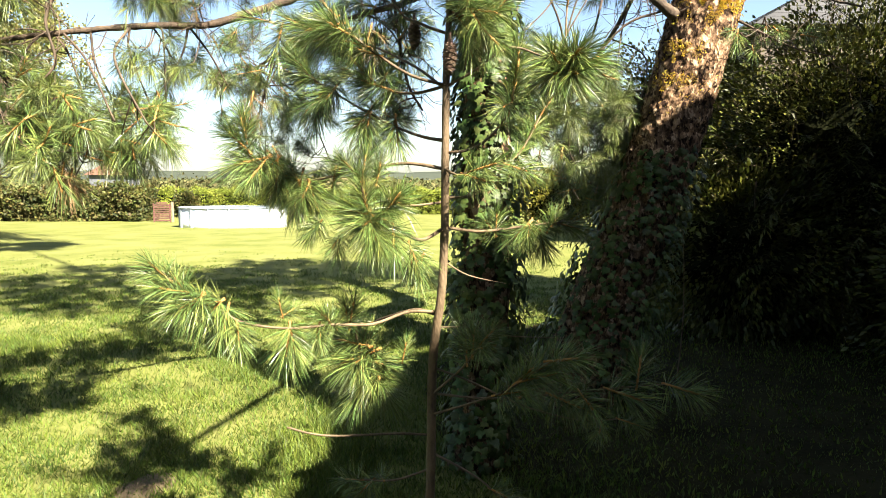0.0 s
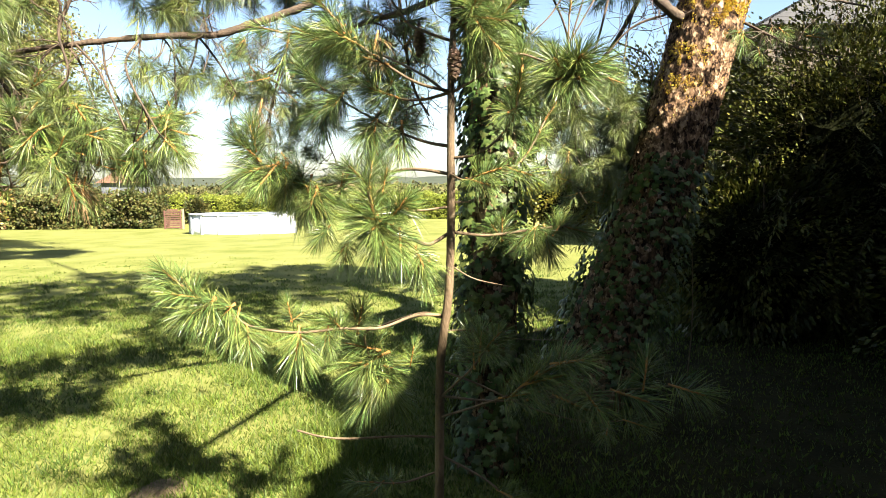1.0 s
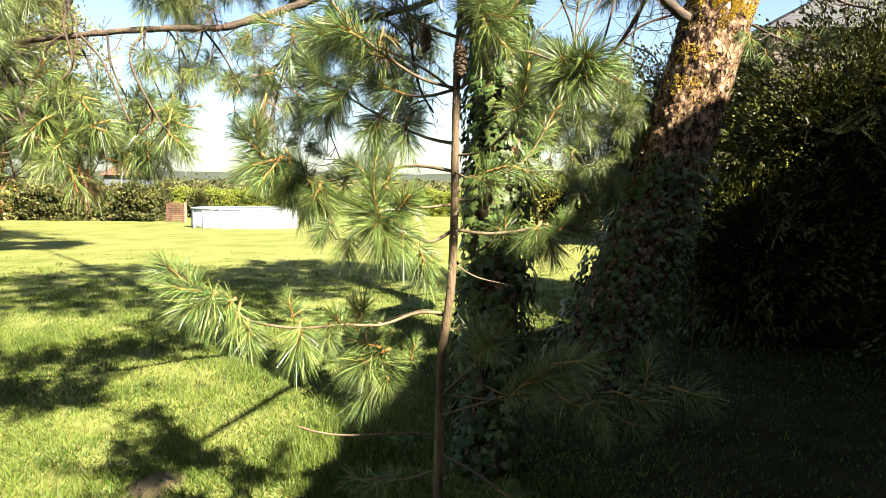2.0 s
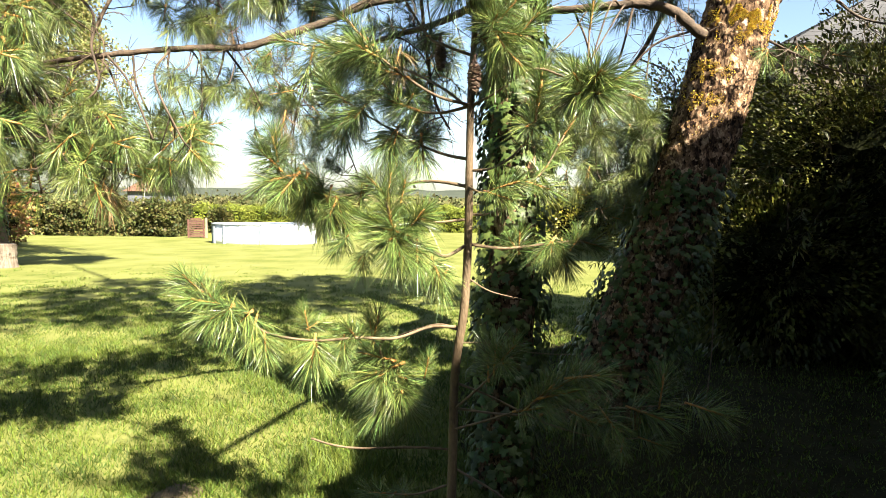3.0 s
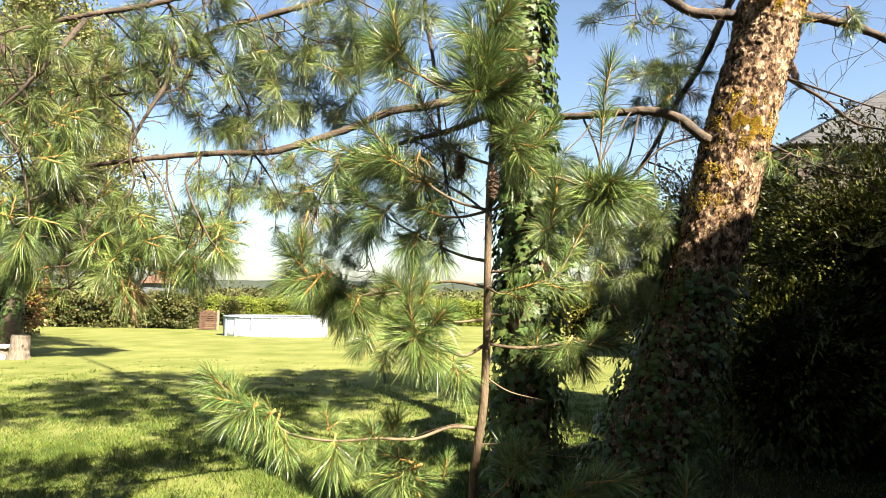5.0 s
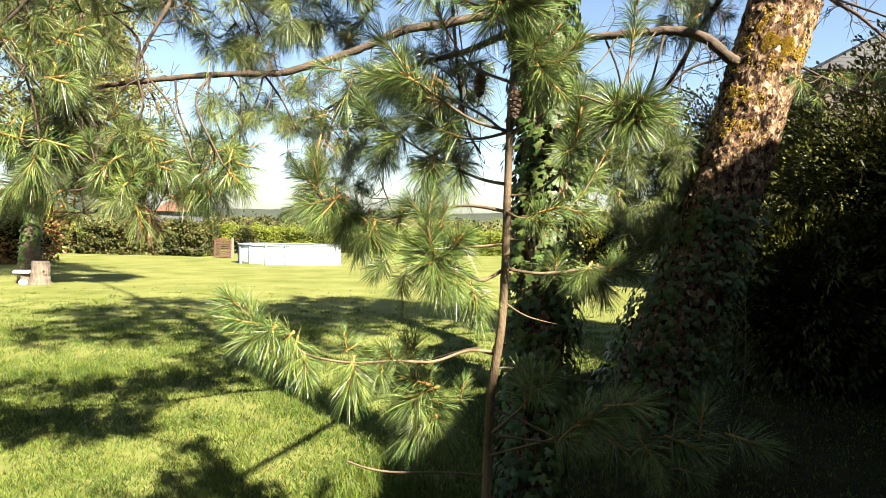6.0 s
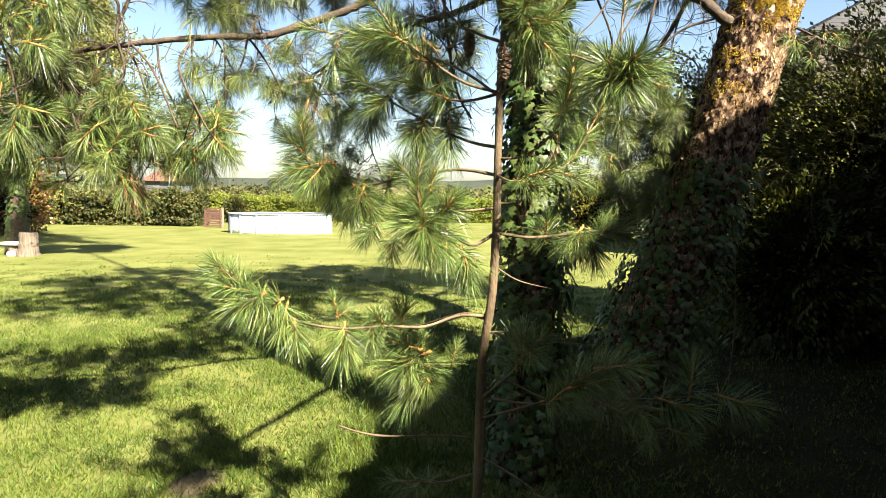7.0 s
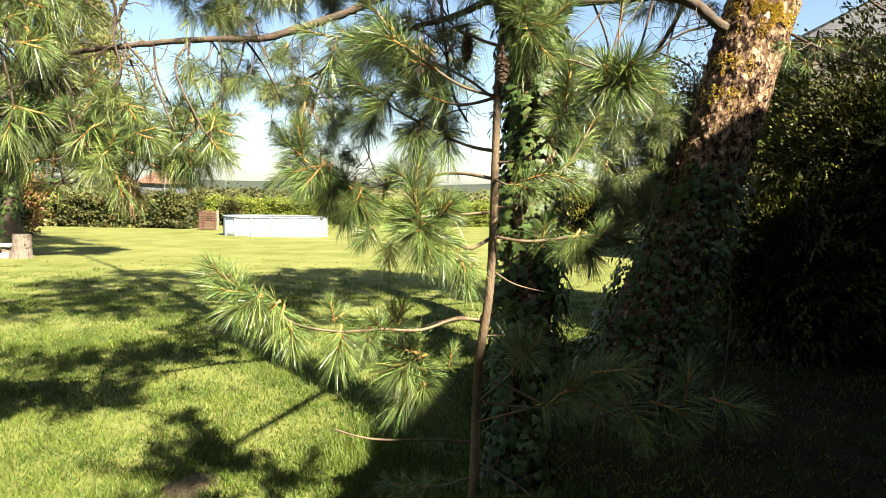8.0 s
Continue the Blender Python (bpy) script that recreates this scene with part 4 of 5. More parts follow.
build_moss(17000, (((1.818, 4.500, 2.869), 0.085, 0.6, 0.1), ((2.038, 4.500, 3.731), 0.05, 0.15, 0.1), ((1.7, 4.5, 2.4), 0.16, 0.22, 0.7)), 6)
PA, pa = limb(pine, [(1.750, 4.500, 2.737), (1.538, 4.400, 2.785), (1.383, 4.400, 2.912), (1.203, 4.450, 2.983), (0.958, 4.500, 2.988), (0.570, 4.600, 2.991), (0.163, 4.800, 3.112), (-0.379, 5.000, 3.406)], 0.04, 0.02, 11)
PB, pb = limb(pine, [(1.936, 4.500, 3.700), (1.732, 4.500, 3.717), (1.506, 4.500, 3.743), (1.321, 4.500, 3.861), (1.071, 4.500, 4.015), (0.619, 4.600, 4.295)], 0.042, 0.026, 12)
PC, pc = limb(pine, [(2.220, 4.500, 3.701), (2.355, 4.450, 3.662), (2.602, 4.400, 3.573), (2.799, 4.300, 3.410), (3.139, 4.200, 3.184)], 0.04, 0.02, 13)
PD, pd = limb(pine, [(1.895, 4.700, 3.979), (1.867, 4.800, 3.865), (1.724, 4.900, 3.511), (1.552, 5.000, 3.215), (1.351, 5.100, 2.812), (1.096, 5.200, 2.444)], 0.035, 0.012, 14)
PE, pe = limb(pine, [(2.151, 4.500, 3.260), (2.200, 4.400, 3.156), (2.302, 4.300, 3.032), (2.467, 4.200, 2.827), (2.651, 4.100, 2.735)], 0.016, 0.006, 15)
PF, pf = limb(pine, [(2.142, 4.400, 3.197), (2.341, 4.300, 3.072), (2.544, 4.200, 2.945), (2.769, 4.100, 2.842)], 0.009, 0.004, 16)
PG, pg = limb(pine, [(1.997, 4.400, 2.731), (2.141, 4.300, 2.611), (2.311, 4.200, 2.496), (2.506, 4.100, 2.425)], 0.010, 0.004, 17)
# Unseen limb added over the camera to cast a streak on the lawn.
PH, ph = limb(pine, [(2.75, 4.5, 4.45), (2.55, 3.4, 4.6), (2.35, 2.2, 4.6), (2.05, 1.0, 4.55), (1.75, 0.1, 4.5), (1.5, -0.6, 4.4)], 0.05, 0.02, 18)
spray(PH, ph[28:], (1.3, -0.4, 4.4), (0.5, 0.4, 0.15), 7, 1.1, False, 0.3, 87)
bare_twigs(PH, ph, 16, 0.6, 340)
spray(PA, pa, (0.771, 4.300, 2.104), (0.42, 0.5, 0.42), 16, 1.05, seed=21)
spray(PA, pa, (0.767, 4.500, 2.124), (0.5, 0.5, 0.5), 16, 1.05, False, 0.5, 81)
spray(PD, pd, (1.301, 5.000, 1.773), (0.4, 0.4, 0.35), 16, 1.05, False, 0.5, 82)
spray(PD, pd, (0.95, 4.6, 2.3), (0.42, 0.35, 0.4), 40, 1.05, False, 0.9, 84)
spray(PA, pa, (0.62, 4.25, 2.3), (0.28, 0.3, 0.4), 20, 1.05, False, 0.9, 85)
spray(PD, pd, (1.14, 4.75, 2.05), (0.32, 0.3, 0.35), 32, 1.0, False, 0.9, 88)
spray(PD, pd, (1.430, 4.900, 3.351), (0.32, 0.4, 0.3), 14, 1.0, seed=22)
spray(PD, pd, (1.478, 4.900, 3.277), (0.4, 0.35, 0.35), 22, 1.0, False, 0.6, 83)
spray(PB, pb, (1.180, 4.600, 3.797), (0.4, 0.4, 0.25), 8, 1.0, seed=23)
spray(PD, pd, (1.232, 4.900, 1.682), (0.35, 0.4, 0.22), 12, 1.05, seed=24)
spray(PG, pg, (2.175, 4.200, 2.619), (0.35, 0.2, 0.12), 5, 0.8, seed=25)
spray(PC, pc, (2.472, 4.300, 3.703), (0.3, 0.3, 0.2), 7, 0.9, seed=26)
for q, (ob, line, n, ln) in enumerate(((PA, pa, 30, 0.45), (PB, pb, 18, 0.45), (PC, pc, 12, 0.35), (PD, pd, 34, 0.5), (PE, pe, 12, 0.3), (PF, pf, 8, 0.3), (PG, pg, 12, 0.3))):
    bare_twigs(ob, line, n, ln, 320 + q)
for p in ((2.222, 4.450, 3.266), (2.182, 4.400, 3.295)):
    pine_cone(pine, p, 0.09, 4)
# Unseen crown, packed dense to shut out sky light and shade the lawn.
for i in range(26):
    h, a, ln = 5.3 + 0.16 * i, (137.5 * i) % 235 - 15, 2.9 - 0.045 * i
    d = np.array([math.cos(radians(a)), math.sin(radians(a)), 0])
    root = np.array([np.interp(h, axis_line[:, 2], axis_line[:, k]) for k in range(2)] + [h])
    ob, line = limb(pine, [root, root + d * ln * 0.4 + [0, 0, 0.25], root + d * ln * 0.75 + [0, 0, 0.3], root + d * ln + [0, 0, 0.15]], 0.04, 0.012, 50 + i)
    spray(ob, line[6:], root + d * ln * 0.72 + [0, 0, 0.1], (ln * 0.42, ln * 0.42, 0.4), 30, 2.0, False, 0.2, 160 + i)


# ---- shrubs ----
def shrub(name, label, centre, radii, n, size, mat, seed, stems=7, core=0.72, length=2.2, rough=0.35, freq=1.3):
    base = (centre[0], centre[1], float(ground_z(centre[0], centre[1])))
    root = thing(name, base, label, "shrub", "shrubs beside the pines" if name == "tall_evergreen_shrub" else "")
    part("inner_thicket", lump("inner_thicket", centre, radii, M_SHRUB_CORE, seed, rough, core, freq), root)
    v, f = [], []
    r = np.random.default_rng(seed)
    for i in range(stems):
        a = r.uniform(0, 2 * math.pi)
        top = np.array(centre) + np.array([math.cos(a) * radii[0] * 0.7, math.sin(a) * radii[1] * 0.7, radii[2] * r.uniform(0.2, 0.8)])
        foot = np.array(base) + np.array([math.cos(a) * 0.2, math.sin(a) * 0.2, -0.05])
        q, g = tube_data(smooth_line([foot, (foot + top) / 2 + r.normal(0, 0.08, 3), top], 5), [0.03, 0.008], 6, 0.1, i, 9, len(v))
        v += q
        f += g
    part("stem_growth", make_mesh("stem_growth", v, f, [M_TWIG]), root)["kind"] = "stuff"
    ob = part("leaves", leaf_cloud("leaves", blob_points(n, centre, radii, seed, rough, freq=freq), size, mat, seed, length), root)
    ob["kind"] = "stuff"
    return root


def leafy_shoots(root, n, centre, radii, seed, length=0.42, leaf=0.09):
    """Arching shoots that stand out of a shrub, with narrow pointed leaves in two rows."""
    r = np.random.default_rng(seed)
    base = blob_points(n, centre, radii, seed, 0.35, 0.82, 2.0)
    base = base[base[:, 1] < centre[1] + 0.35 * radii[1]]
    v, t, tw, tf = [], [], [], []
    for p in base:
        d = (p - np.array(centre)) / np.array(radii)
        d = d / np.linalg.norm(d) + r.normal(0, 0.45, 3) + [0, 0, 0.35]
        d /= np.linalg.norm(d)
        ln = length * r.uniform(0.5, 1.2)
        run = smooth_line([p - d * 0.12, p + d * ln * 0.5, p + d * ln - [0, 0, 0.28 * ln]], 5)
        q, g = tube_data(run, [0.0035, 0.0012], 4, 0, 0, 1, len(tw))
        tw += q
        tf += g
        for k in range(2, len(run)):
            fwd = run[k] - run[k - 1]
            fwd /= np.linalg.norm(fwd)
            side = np.cross(fwd, [0, 0, 1.0]) + r.normal(0, 0.3, 3)
            side /= np.linalg.norm(side)
            for sg in (-1, 1):
                o = fwd * 0.75 + side * sg * 0.8 + r.normal(0, 0.2, 3) - [0, 0, 0.2]
                o /= np.linalg.norm(o)
                w = np.cross(o, side * 0.3 + [0, 0, 1.0])
                w /= np.linalg.norm(w) + 1e-6
                s = leaf * r.uniform(0.6, 1.2)
                b = len(v)
                v += [run[k], run[k] + o * s * 0.45 + w * s * 0.13 + [0, 0, 0.02 * s], run[k] + o * s - [0, 0, 0.15 * s], run[k] + o * s * 0.45 - w * s * 0.13 + [0, 0, 0.02 * s]]
                t += [(b, b + 1, b + 2), (b, b + 2, b + 3)]
    part("shoot_leaves", quick_mesh("shoot_leaves", np.array(v), np.array(t), [M_SHRUB]), root, "narrow pointed olive-green leaves")["kind"] = "stuff"
    part("shoot_growth", make_mesh("shoot_growth", tw, tf, [M_TWIG]), root)["kind"] = "stuff"


SHRUB_A = shrub("tall_evergreen_shrub", "tall dense dark evergreen shrub with narrow leaves, in shade", (4.55, 6.9, 1.6), (1.75, 1.35, 1.85), 60000, 0.030, M_SHRUB, 3, 9, 0.66, 3.4, 0.38, 2.2)
shrub("tall_evergreen_shrub", "dark evergreen shrub spreading low beside the pine", (3.2, 6.6, 0.9), (1.1, 0.9, 1.0), 14000, 0.034, M_SHRUB, 4, 6, 0.7, 4.4, 0.45, 1.8)
shrub("tall_evergreen_shrub", "dark evergreen shrub in deep shade of the house", (4.5, 4.9, 0.8), (0.9, 0.8, 1.0), 12000, 0.034, M_SHRUB, 8, 6, 0.7, 4.4, 0.45, 1.8)
# Added dark shrub that stands for the shaded foliage between the trunks.
SHRUB_B = shrub("tall_evergreen_shrub", "added dark evergreen shrub that darkens the gap behind the pines", (3.2, 8.6, 1.75), (1.15, 0.8, 1.6), 36000, 0.032, M_SHRUB, 9, 7, 0.7, 3.2, 0.38, 2.2)
leafy_shoots(SHRUB_A, 1100, (4.55, 6.9, 1.6), (1.75, 1.35, 1.85), 51)
leafy_shoots(SHRUB_B, 400, (3.2, 8.6, 1.75), (1.15, 0.8, 1.6), 52)
shrub("golden_shrub", "sunlit golden-leaved garden shrub on the lawn", (4.7, 25.5, 0.75), (1.6, 1.2, 1.35), 8000, 0.10, M_GOLD, 5)
shrub("red_leaved_shrub", "orange and gold leaved shrub beside the hedge", (-19.5, 24.0, 1.0), (1.8, 1.5, 1.6), 6000, 0.12, M_RED, 6)
shrub("round_bush", "dark green rounded bush by the pool", ((-16.338, 40.000, 0.709)[0], 40.0, -0.1), (0.75, 0.7, 0.95), 2500, 0.14, M_HEDGE, 7)


# Sunlit shrub sprig: its light is put into the pale birch-leaf colour.
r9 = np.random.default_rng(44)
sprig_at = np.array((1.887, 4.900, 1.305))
sprig = thing("seedling", (sprig_at[0], sprig_at[1], 0.03), "leafy shrub sprig beside the pine, sunlight given by pale leaf colour", "plant")
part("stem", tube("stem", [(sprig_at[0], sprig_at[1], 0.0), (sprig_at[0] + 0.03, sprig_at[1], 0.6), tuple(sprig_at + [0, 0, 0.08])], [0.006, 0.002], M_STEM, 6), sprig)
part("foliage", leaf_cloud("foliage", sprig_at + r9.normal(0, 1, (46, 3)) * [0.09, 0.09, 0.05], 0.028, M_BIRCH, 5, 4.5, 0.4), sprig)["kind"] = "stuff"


# ---- hedges ----
def hedge(name, label, lo, hi, n, size, mat, seed):
    root = thing(name, ((lo[0] + hi[0]) / 2, (lo[1] + hi[1]) / 2, lo[2]), label, "hedge")
    # Solid dark core in place of the shade between the leaves.
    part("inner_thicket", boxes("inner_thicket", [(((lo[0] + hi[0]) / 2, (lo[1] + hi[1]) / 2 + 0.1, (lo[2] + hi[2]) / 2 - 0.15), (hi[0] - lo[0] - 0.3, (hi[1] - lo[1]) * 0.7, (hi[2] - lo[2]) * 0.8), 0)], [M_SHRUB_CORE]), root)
    ob = part("leaves", leaf_cloud("leaves", box_points(n, lo, hi, seed), size, mat, seed, 1.8), root)
    ob["kind"] = "stuff"


hedge("hedge", "long dark green leafy garden hedge", (-32, 34.0, -0.75), ((-16.368, 34.400, -0.470)[0], 36.0, 1.15), 34000, 0.15, M_HEDGE, 11)
hedge("low_hedge", "bright yellow-green hedge behind the pool", (-22.5, 45.0, -0.9), (6, 47.0, 0.9), 60000, 0.10, M_HEDGE_BRIGHT, 12)


# ---- pool ----
def build_pool(cx, cy, z, rad, deep, h):
    """An oval pool: wall panels, posts and rim pieces round it, and the water."""
    root = thing("above_ground_pool", (cx, cy, z), "white oval above-ground swimming pool on the lawn", "pool")
    n = 16

    def on(a, out=0.0):
        return cx + (rad + out) * math.cos(a), cy + (deep + out) * math.sin(a)

    for i in range(n):
        a0, a1 = 2 * math.pi * i / n + 0.1, 2 * math.pi * (i + 1) / n + 0.1
        v = []
        for s in np.linspace(0, 1, 7):
            a = a0 + (a1 - a0) * s
            for out, zz in ((0, z - 0.1), (0.008, z + 0.2), (0, z + h - 0.05), (-0.03, z + h - 0.05), (-0.03, z - 0.1)):
                v.append((*on(a, out), zz))
        f = [(k * 5 + j, k * 5 + 5 + j, k * 5 + 5 + (j + 1) % 5, k * 5 + (j + 1) % 5) for k in range(6) for j in range(5)]
        part("wall_panel", make_mesh("wall_panel", v, f, [M_POOL]), root)
        p0, p1 = Vector((*on(a0), z + h - 0.02)), Vector((*on(a1), z + h - 0.02))
        turn = math.atan2(p1.y - p0.y, p1.x - p0.x)
        me = boxes("post", [((0, 0, 0), (0.10, 0.05, h - 0.02), 0)], [M_POOL_RIM], 0.01)
        part("post", me, root, "", Matrix.Translation((*on(a0, 0.03), z + h / 2 - 0.04)) @ Matrix.Rotation(turn, 4, "Z"))
        me = boxes("rim", [((0, 0, 0), ((p1 - p0).length * 1.03, 0.17, 0.045), 0)], [M_POOL_RIM], 0.01)
        part("rim", me, root, "pale grey rim", Matrix.Translation((p0 + p1) / 2) @ Matrix.Rotation(turn, 4, "Z"))
    disc = [(*on(a, -0.04), z + h - 0.2) for a in np.linspace(0, 2 * math.pi, 40)[:-1]]
    part("water", make_mesh("water", disc, [tuple(range(39))], [M_GLASS]), root)


pl, pr = Vector((-11.500, 27.000, 0.029)), Vector((-6.962, 27.000, 0.028))
build_pool((pl.x + pr.x) / 2 - 0.3, 28.4, float(ground_z(0, 27.6)), (pr.x - pl.x) / 2 + 0.1, 1.15, 0.9)


# ---- slatted gate by the hedge ----
def build_gate(cx, cy, z):
    root = thing("slatted_gate", (cx, cy, z), "small red-brown slatted wooden garden gate with arched top", "gate")
    for k in range(9):
        me = boxes("slat", [((0, 0, 0), (0.86 if k < 8 else 0.6, 0.02, 0.085), 0)], [M_SLAT], 0.004)
        part("slat", me, root, "", Matrix.Translation((cx, cy, z + 0.10 + k * 0.115)))
    for dx in (-0.43, 0.43):
        part("stile", boxes("stile", [((cx + dx, cy - 0.02, z + 0.5), (0.07, 0.03, 1.0), 0)], [M_SLAT], 0.004), root)
    part("post", boxes("post", [((cx + 0.56, cy, z + 0.5), (0.10, 0.10, 1.16), 0)], [M_WOOD], 0.008), root, "pale wooden post")


qx, qy, qz = (-14.793, 33.000, -0.431)
build_gate(qx, qy, float(ground_z(qx, qy)))


# ---- birch, stump and bench on the lawn ----
def build_stump(x, y, h, r0):
    z = float(ground_z(x, y))
    root = thing("tree_stump", (x, y, z), "weathered pale sawn tree stump on the lawn", "stump")
    part("stump_body", tube("stump_body", [(x, y, z - 0.1), (x, y, z + 0.1), (x + 0.02, y, z + h * 0.6), (x + 0.03, y, z + h)], [r0 * 1.2, r0 * 1.02, r0 * 0.9, r0 * 0.84], M_STUMP, 22, 0.12, 3, 9), root)


sx, sy, sz = (-11.808, 15.308, -0.205)
build_stump(sx, sy, 0.62, 0.24)
slab = thing("stone_bench", (sx - 0.42, sy - 0.02, sz - 0.01), "small white stone bench on a short wooden block", "bench")
part("seat", boxes("seat", [((sx - 0.42, sy - 0.02, sz + 0.325), (0.44, 0.32, 0.08), 0)], [M_WHITE], 0.03), slab)
part("block", tube("block", [(sx - 0.40, sy + 0.02, sz - 0.04), (sx - 0.40, sy + 0.02, sz + 0.15), (sx - 0.40, sy + 0.02, sz + 0.285)], [0.16, 0.14, 0.13], M_STUMP, 16, 0.1, 5, 8), slab)
ball = thing("garden_ball", (sx - 0.30, sy - 0.22, sz - 0.01), "round white stone lying beside the bench", "stone")
part("stone", lump("stone", (sx - 0.30, sy - 0.22, sz + 0.07), (0.1, 0.1, 0.085), M_WHITE, 2, 0.08, 1.0), ball)


def build_birch(x, y, h, seed, leaves=24, size=0.085):
    z = float(ground_z(x, y))
    root = thing("birch", (x, y, z), "birch with drooping yellow-green leaves and ivy on its trunk", "tree", "birches")
    ax = [(x, y, z - 0.1), (x + 0.05, y, z + 1.5), (x + 0.3, y, z + 3.5), (x + 0.6, y + 0.1, z + h * 0.7), (x + 0.7, y, z + h)]
    part("trunk", tube("trunk", ax, [0.34, 0.19, 0.14, 0.08, 0.02], M_TWIG, 12, 0.1, 3, 5), root)
    r = np.random.default_rng(seed)
    line = smooth_line(ax, 10)
    pts = []
    v, f = [], []
    for i in range(70):
        hh = r.uniform(2.4, h * 0.97)
        p = np.array([np.interp(hh + z, line[:, 2], line[:, k]) for k in range(3)])
        a = r.uniform(0, 2 * math.pi)
        ln = (1 - hh / h) ** 0.6 * 3.6 * r.uniform(0.6, 1.1) + 0.3
        tip = p + np.array([math.cos(a) * ln, math.sin(a) * ln, 0.4 * ln - 0.5])
        bl = smooth_line([p, (p + tip) / 2 + [0, 0, 0.3 * ln], tip, tip + [0.1 * math.cos(a), 0.1 * math.sin(a), -r.uniform(0.6, 1.6)]], 5)
        q, g = tube_data(bl, [0.03, 0.006], 5, 0, 0, 1, len(v))
        v += q
        f += g
        for k in range(3, len(bl)):
            pts.append(bl[k] + r.normal(0, 0.2, (leaves, 3)) * [1, 1, 1.3])
    part("branch_growth", make_mesh("branch_growth", v, f, [M_TWIG]), root)["kind"] = "stuff"
    ob = part("crown", leaf_cloud("crown", np.concatenate(pts), size, M_BIRCH, seed, 1.8, 0.6), root)
    ob["kind"] = "stuff"
    build_ivy(root, line, 0.23, 0.18, z + 0.1, z + 2.8, 40, 700, 9, 0.11)


build_birch(-12.5, 15.85, 10.5, 17, 40)
build_birch((-27.223, 41.000, 1.679)[0], 41.0, 17.0, 18, 60, 0.11)


# ---- houses ----
def slates(root, corners, rows, mat, name="slate", w=0.34, lap=0.02):
    """Courses of slates on a roof face given by its eave and ridge ends; one mesh a course strip's piece, shared."""
    e0, e1, r1, r0 = (np.array(c, float) for c in corners)
    nrm = np.cross(e1 - e0, r0 - e0)
    nrm /= np.linalg.norm(nrm)
    if nrm[2] < 0:
        nrm = -nrm
    for i in range(rows):
        a, b = i / rows, (i + 1) / rows
        p0, p1 = e0 + (r0 - e0) * a, e1 + (r1 - e1) * a
        q0, q1 = e0 + (r0 - e0) * b, e1 + (r1 - e1) * b
        verts = [p0 + nrm * 0.016, p1 + nrm * 0.016, q1 + nrm * 0.012, q0 + nrm * 0.012, p0, p1, q1, q0]
        faces = [(0, 1, 2, 3), (4, 7, 6, 5), (0, 4, 5, 1), (1, 5, 6, 2), (2, 6, 7, 3), (3, 7, 4, 0)]
        part(name, make_mesh(name, verts, faces, [mat], smooth=False), root)


def roof_house(name, label, x0, x1, y0, y1, z0, eave, rise, hip, wall_mat, roof_mat, over=0.35, rows=22):
    """A house with a hipped or gabled roof, ridge along x."""
    root = thing(name, ((x0 + x1) / 2, (y0 + y1) / 2, z0), label, "house")
    part("wall", boxes("wall", [(((x0 + x1) / 2, (y0 + y1) / 2, (z0 + eave) / 2 - 0.1), (x1 - x0, y1 - y0, eave - z0 + 0.2), 0)], [wall_mat]), root)
    ym = (y0 + y1) / 2
    a, b, c, d = (x0 - over, y0 - over, eave), (x1 + over, y0 - over, eave), (x1 + over, y1 + over, eave), (x0 - over, y1 + over, eave)
    ra, rb = (x0 - over + hip, ym, eave + rise), (x1 + over - hip, ym, eave + rise)
    roof = part("roof", make_mesh("roof", [a, b, c, d, ra, rb], [(0, 1, 5, 4), (2, 3, 4, 5), (3, 0, 4), (1, 2, 5), (3, 2, 1, 0)], [roof_mat], smooth=False), root)
    slates(roof, (a, b, rb, ra), rows, roof_mat, "roof_course")
    if hip > 0.1:
        slates(roof, (d, a, ra, ra), rows, roof_mat, "roof_course")
    return root


h1 = roof_house("slate_roof_house", "pale rendered house with a grey slate hipped roof", 7.6, 19.0, 15.4, 23.0, -0.4, 5.25, 2.9, 5.4, M_RENDER, M_SLATE)
part("antenna", boxes("antenna", [((12.7, 19.2, 8.7), (0.025, 0.025, 1.4), 0), ((12.7, 19.2, 9.2), (0.5, 0.02, 0.02), 0), ((12.7, 19.2, 9.0), (0.35, 0.02, 0.02), 0)], [M_DARKWALL]), h1, "thin roof antenna")
for wx in (9.6, 12.6, 15.6):
    win = part("window", boxes("window", [((wx, 15.37, 3.3), (1.0, 0.06, 1.3), 0)], [M_GLASS]), h1)
    part("frame", boxes("frame", [((wx - 0.53, 15.35, 3.3), (0.07, 0.1, 1.4), 0), ((wx + 0.53, 15.35, 3.3), (0.07, 0.1, 1.4), 0), ((wx, 15.35, 3.98), (1.13, 0.1, 0.07), 0), ((wx, 15.35, 2.62), (1.2, 0.16, 0.07), 0)], [M_WHITE]), win, "white frame")

hx, hy, hz = (-33.504, 62.000, 1.798)
far = roof_house("far_house", "distant house with an orange tiled roof and dark gable", hx - 1.3, hx + 0.3, hy, hy + 7, -1.0, 2.1, 1.7, 0.8, M_DARKWALL, M_TILE, rows=8)
hx, hy, hz = (-11.200, 75.000, -0.963)
far2 = roof_house("far_farmhouse", "distant low white farmhouse with a tan roof", hx - 3.2, hx + 3.0, hy, hy + 6, -1.2, 0.4, 1.5, 0.8, M_WHITE, M_FIELD, rows=6)

# the gabled house beside the camera, whose shadow covers the ground under the trees
EU, EN = Vector((0.243, 0.970, 0)), Vector((0.970, -0.243, 0))
corner = Vector((4.90, 3.18, 0))
home = thing("house", corner, "dark boarded house with a gable towards the lawn", "house")
RIDGE_AT, RIDGE_Z, PITCH, HALF, EAVE_Z = -3.55, 6.68, 0.53, 4.9, 6.02


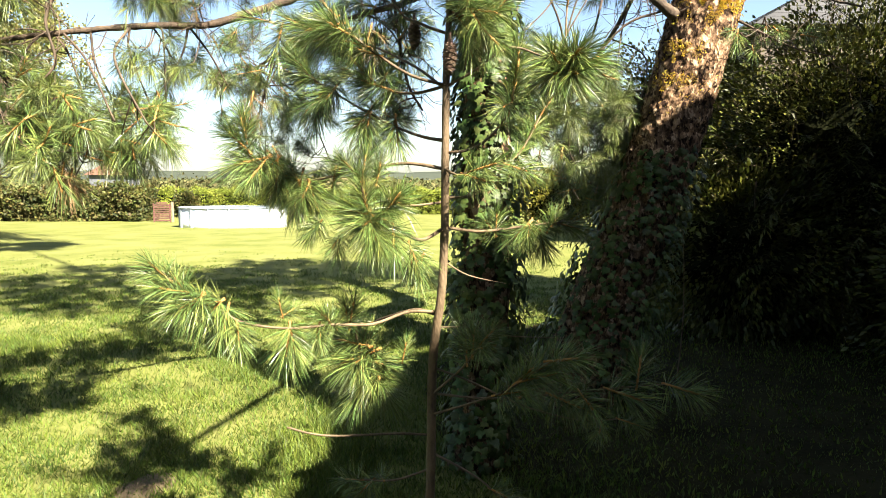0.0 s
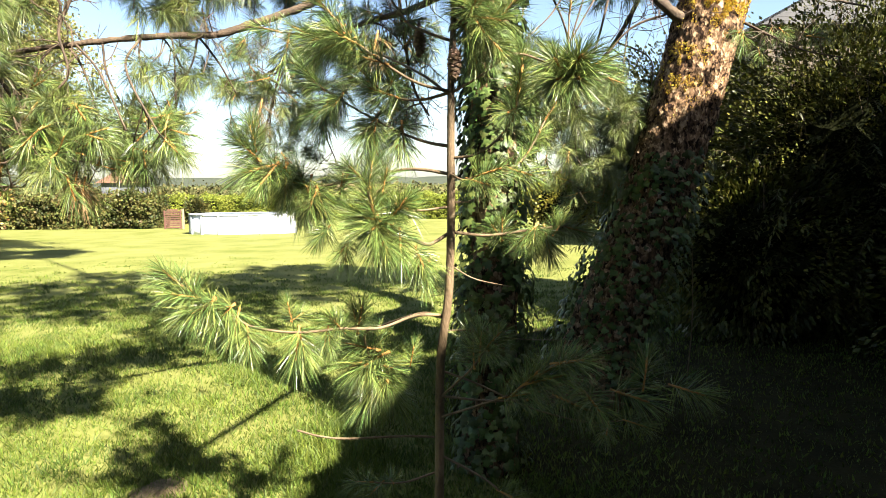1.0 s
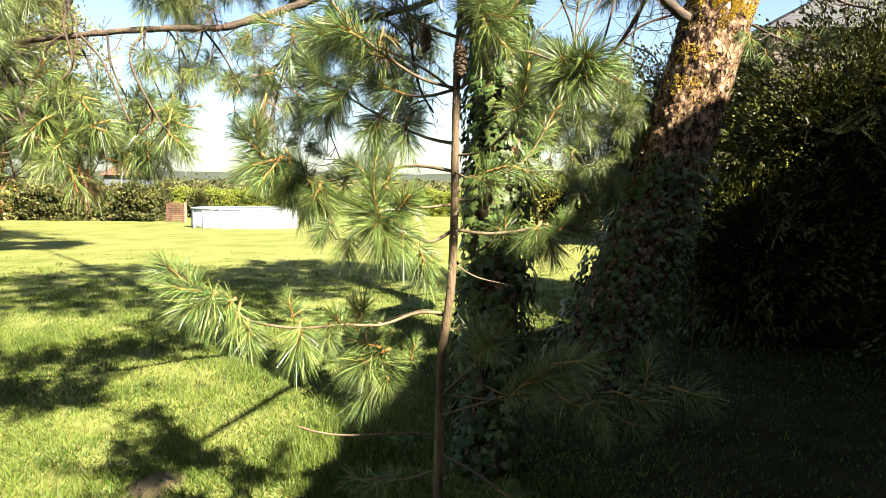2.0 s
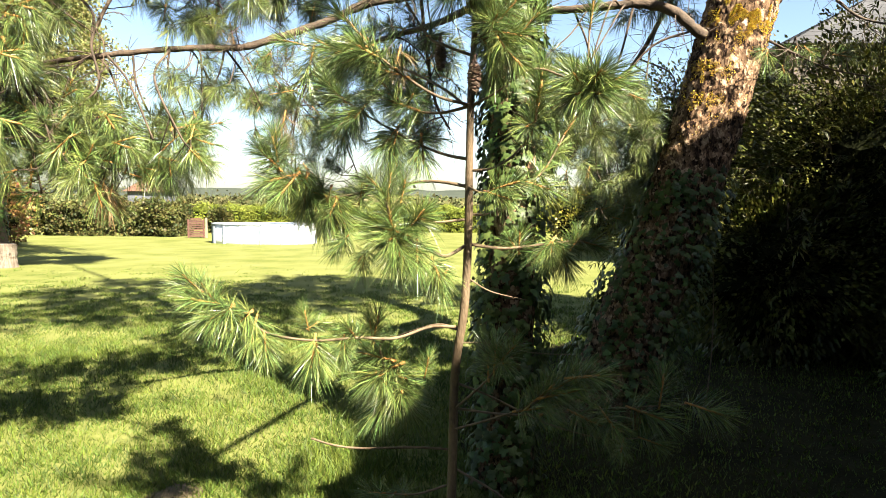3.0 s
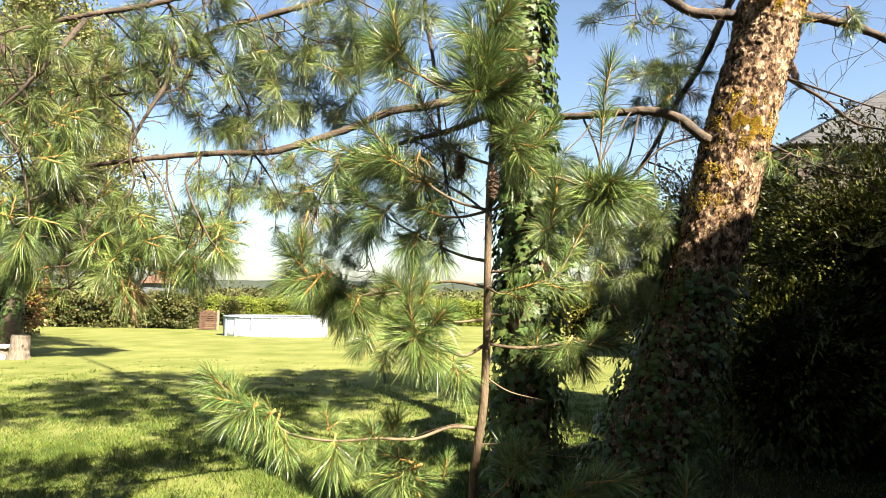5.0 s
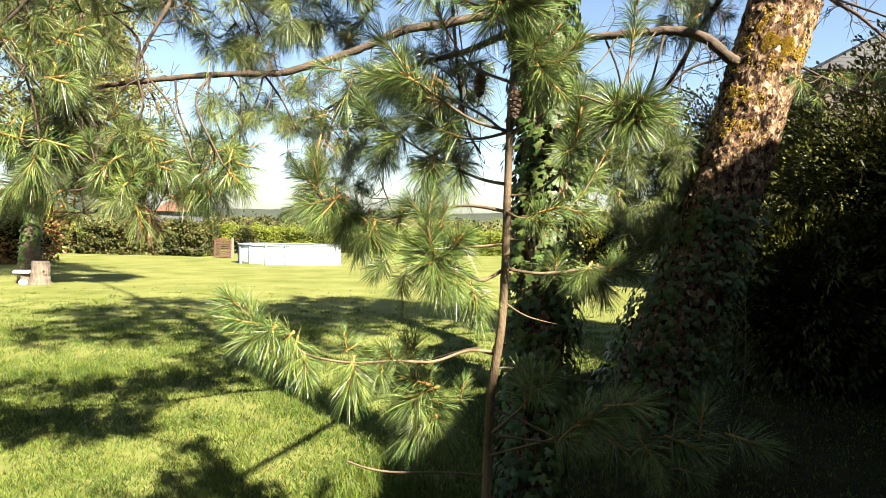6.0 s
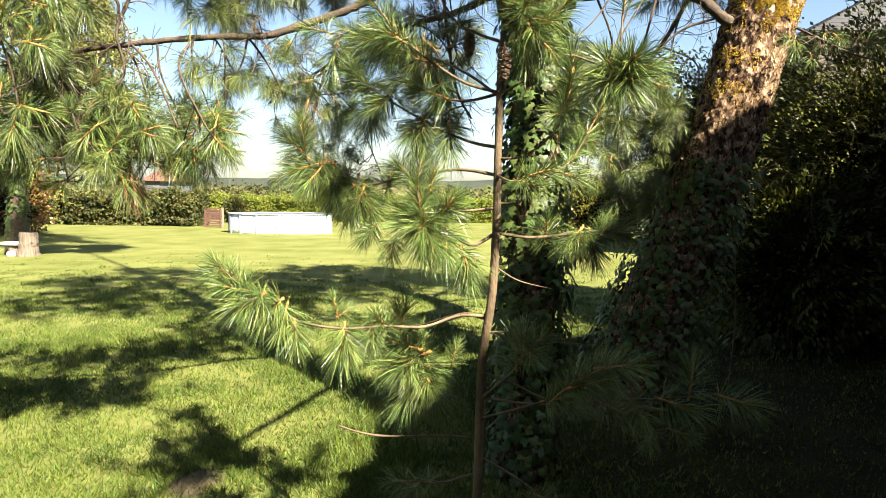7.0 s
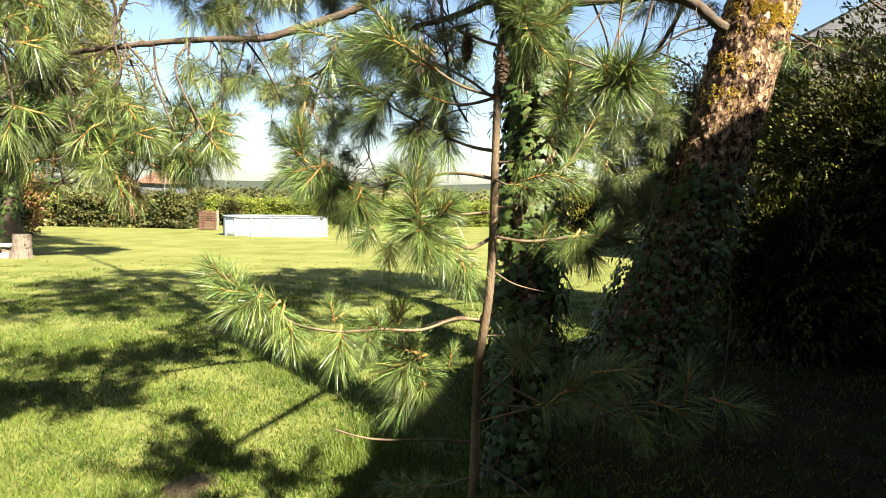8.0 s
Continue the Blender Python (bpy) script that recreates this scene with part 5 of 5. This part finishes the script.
def home_point(along, across, z):
    p = corner + EU * along + EN * across
    return (p.x, p.y, z)


def prism(name, outline, c0, c1, mat):
    """An outline of (along, z) drawn through from one distance across to another."""
    n = len(outline)
    v = [home_point(a, c, z) for c in (c0, c1) for a, z in outline]
    f = [tuple(range(n)), tuple(reversed(range(n, 2 * n)))] + [(k, k + n, (k + 1) % n + n, (k + 1) % n) for k in range(n)]
    return make_mesh(name, v, f, [mat], smooth=False)


def roof_z(along, lower=0.0):
    return RIDGE_Z - PITCH * abs(along - RIDGE_AT) - lower


g1, low = RIDGE_AT + HALF - 0.35, RIDGE_AT - (RIDGE_Z - EAVE_Z) / PITCH
# Wall colour picked dark so that little light bounces into the shade.
part("wall", prism("wall", [(-20, -0.1), (g1, -0.1), (g1, roof_z(g1, 0.16)), (RIDGE_AT, roof_z(RIDGE_AT, 0.16)), (low, EAVE_Z - 0.16), (-20, EAVE_Z - 0.16)], 0.3, 9.0, M_DARKWALL), home)
# Unseen wall added behind the camera to block sky light.
part("wing_wall", prism("wing_wall", [(-18, -0.1), (-9, -0.1), (-9, 5.75), (-18, 5.75)], -9.0, 0.29, M_DARKWALL), home)
for e in (low, RIDGE_AT + HALF):
    part("roof", prism("roof", [(e, roof_z(e)), (RIDGE_AT, RIDGE_Z), (RIDGE_AT, RIDGE_Z - 0.15), (e, roof_z(e, 0.15))], 0.0, 9.3, M_SLATE), home)
main = [home_point(a, c, z) for a in (low - 0.01, -20.4) for c, z in ((0, EAVE_Z - 0.14), (0, EAVE_Z), (4.7, EAVE_Z + 2.58), (9.4, EAVE_Z), (9.4, EAVE_Z - 0.14), (4.7, EAVE_Z + 2.38))]
part("roof", make_mesh("roof", main, [(0, 1, 2, 5), (5, 2, 3, 4), (6, 11, 8, 7), (11, 10, 9, 8), (1, 7, 8, 2), (2, 8, 9, 3), (0, 5, 11, 6), (5, 4, 10, 11), (0, 6, 7, 1), (3, 9, 10, 4)], [M_SLATE], smooth=False), home)


# ---- distance ----
def far_woods():
    r = np.random.default_rng(31)
    pts = []
    for i in range(520):
        y = r.uniform(120, 260)
        x = r.uniform(-1.0, 1.0) * y
        s = r.uniform(2.6, 5.2)
        c = np.array([x, y, float(ground_z(x, y)) + s * 0.3])
        pts.append(c + r.normal(0, 1, (130, 3)) * [s * 0.55, s * 0.55, s * 0.2])
    ob = new("far_woods", leaf_cloud("far_woods", np.concatenate(pts), 0.8, M_WOODS, 31, 1.6))
    tagged(ob, "distant belt of mixed woodland", "woods", kind="stuff")


far_woods()
wv, wf = [], []
for i in range(420):
    a = -1.1 + 2.2 * i / 419
    top = 0.6 + 1.6 * noise.fractal(Vector((a * 45, 1.3, 0)), 0.7, 2.0, 6)
    for rr, z in ((150, -3.0), (158, top * 0.6), (170, top), (260, top + 1.2), (330, -4.0)):
        wv.append((rr * math.sin(a), rr * math.cos(a), z))
for i in range(419):
    wf += [(i * 5 + j, i * 5 + 5 + j, i * 5 + 6 + j, i * 5 + 1 + j) for j in range(4)]
tagged(new("woodland_belt", make_mesh("woodland_belt", wv, wf, [M_WOODS])), "distant olive-green belt of woodland", "woods", kind="stuff")
hv, hf = [], []
NH = 160
for i in range(NH):
    a = -1.25 + 2.5 * i / (NH - 1)
    top = 26 + 10 * noise.fractal(Vector((a * 5, 0.4, 0)), 0.6, 2.0, 4)
    for rr, z in ((1500, -8), (1700, top * 0.7), (1900, top), (2300, -8)):
        hv.append((rr * math.sin(a), rr * math.cos(a), z))
for i in range(NH - 1):
    hf += [(i * 4 + j, i * 4 + 4 + j, i * 4 + 5 + j, i * 4 + 1 + j) for j in range(3)]
tagged(new("backdrop", make_mesh("backdrop", hv, hf, [M_HILL])), "low blue-green wooded hills on the horizon", "hills", kind="structure")
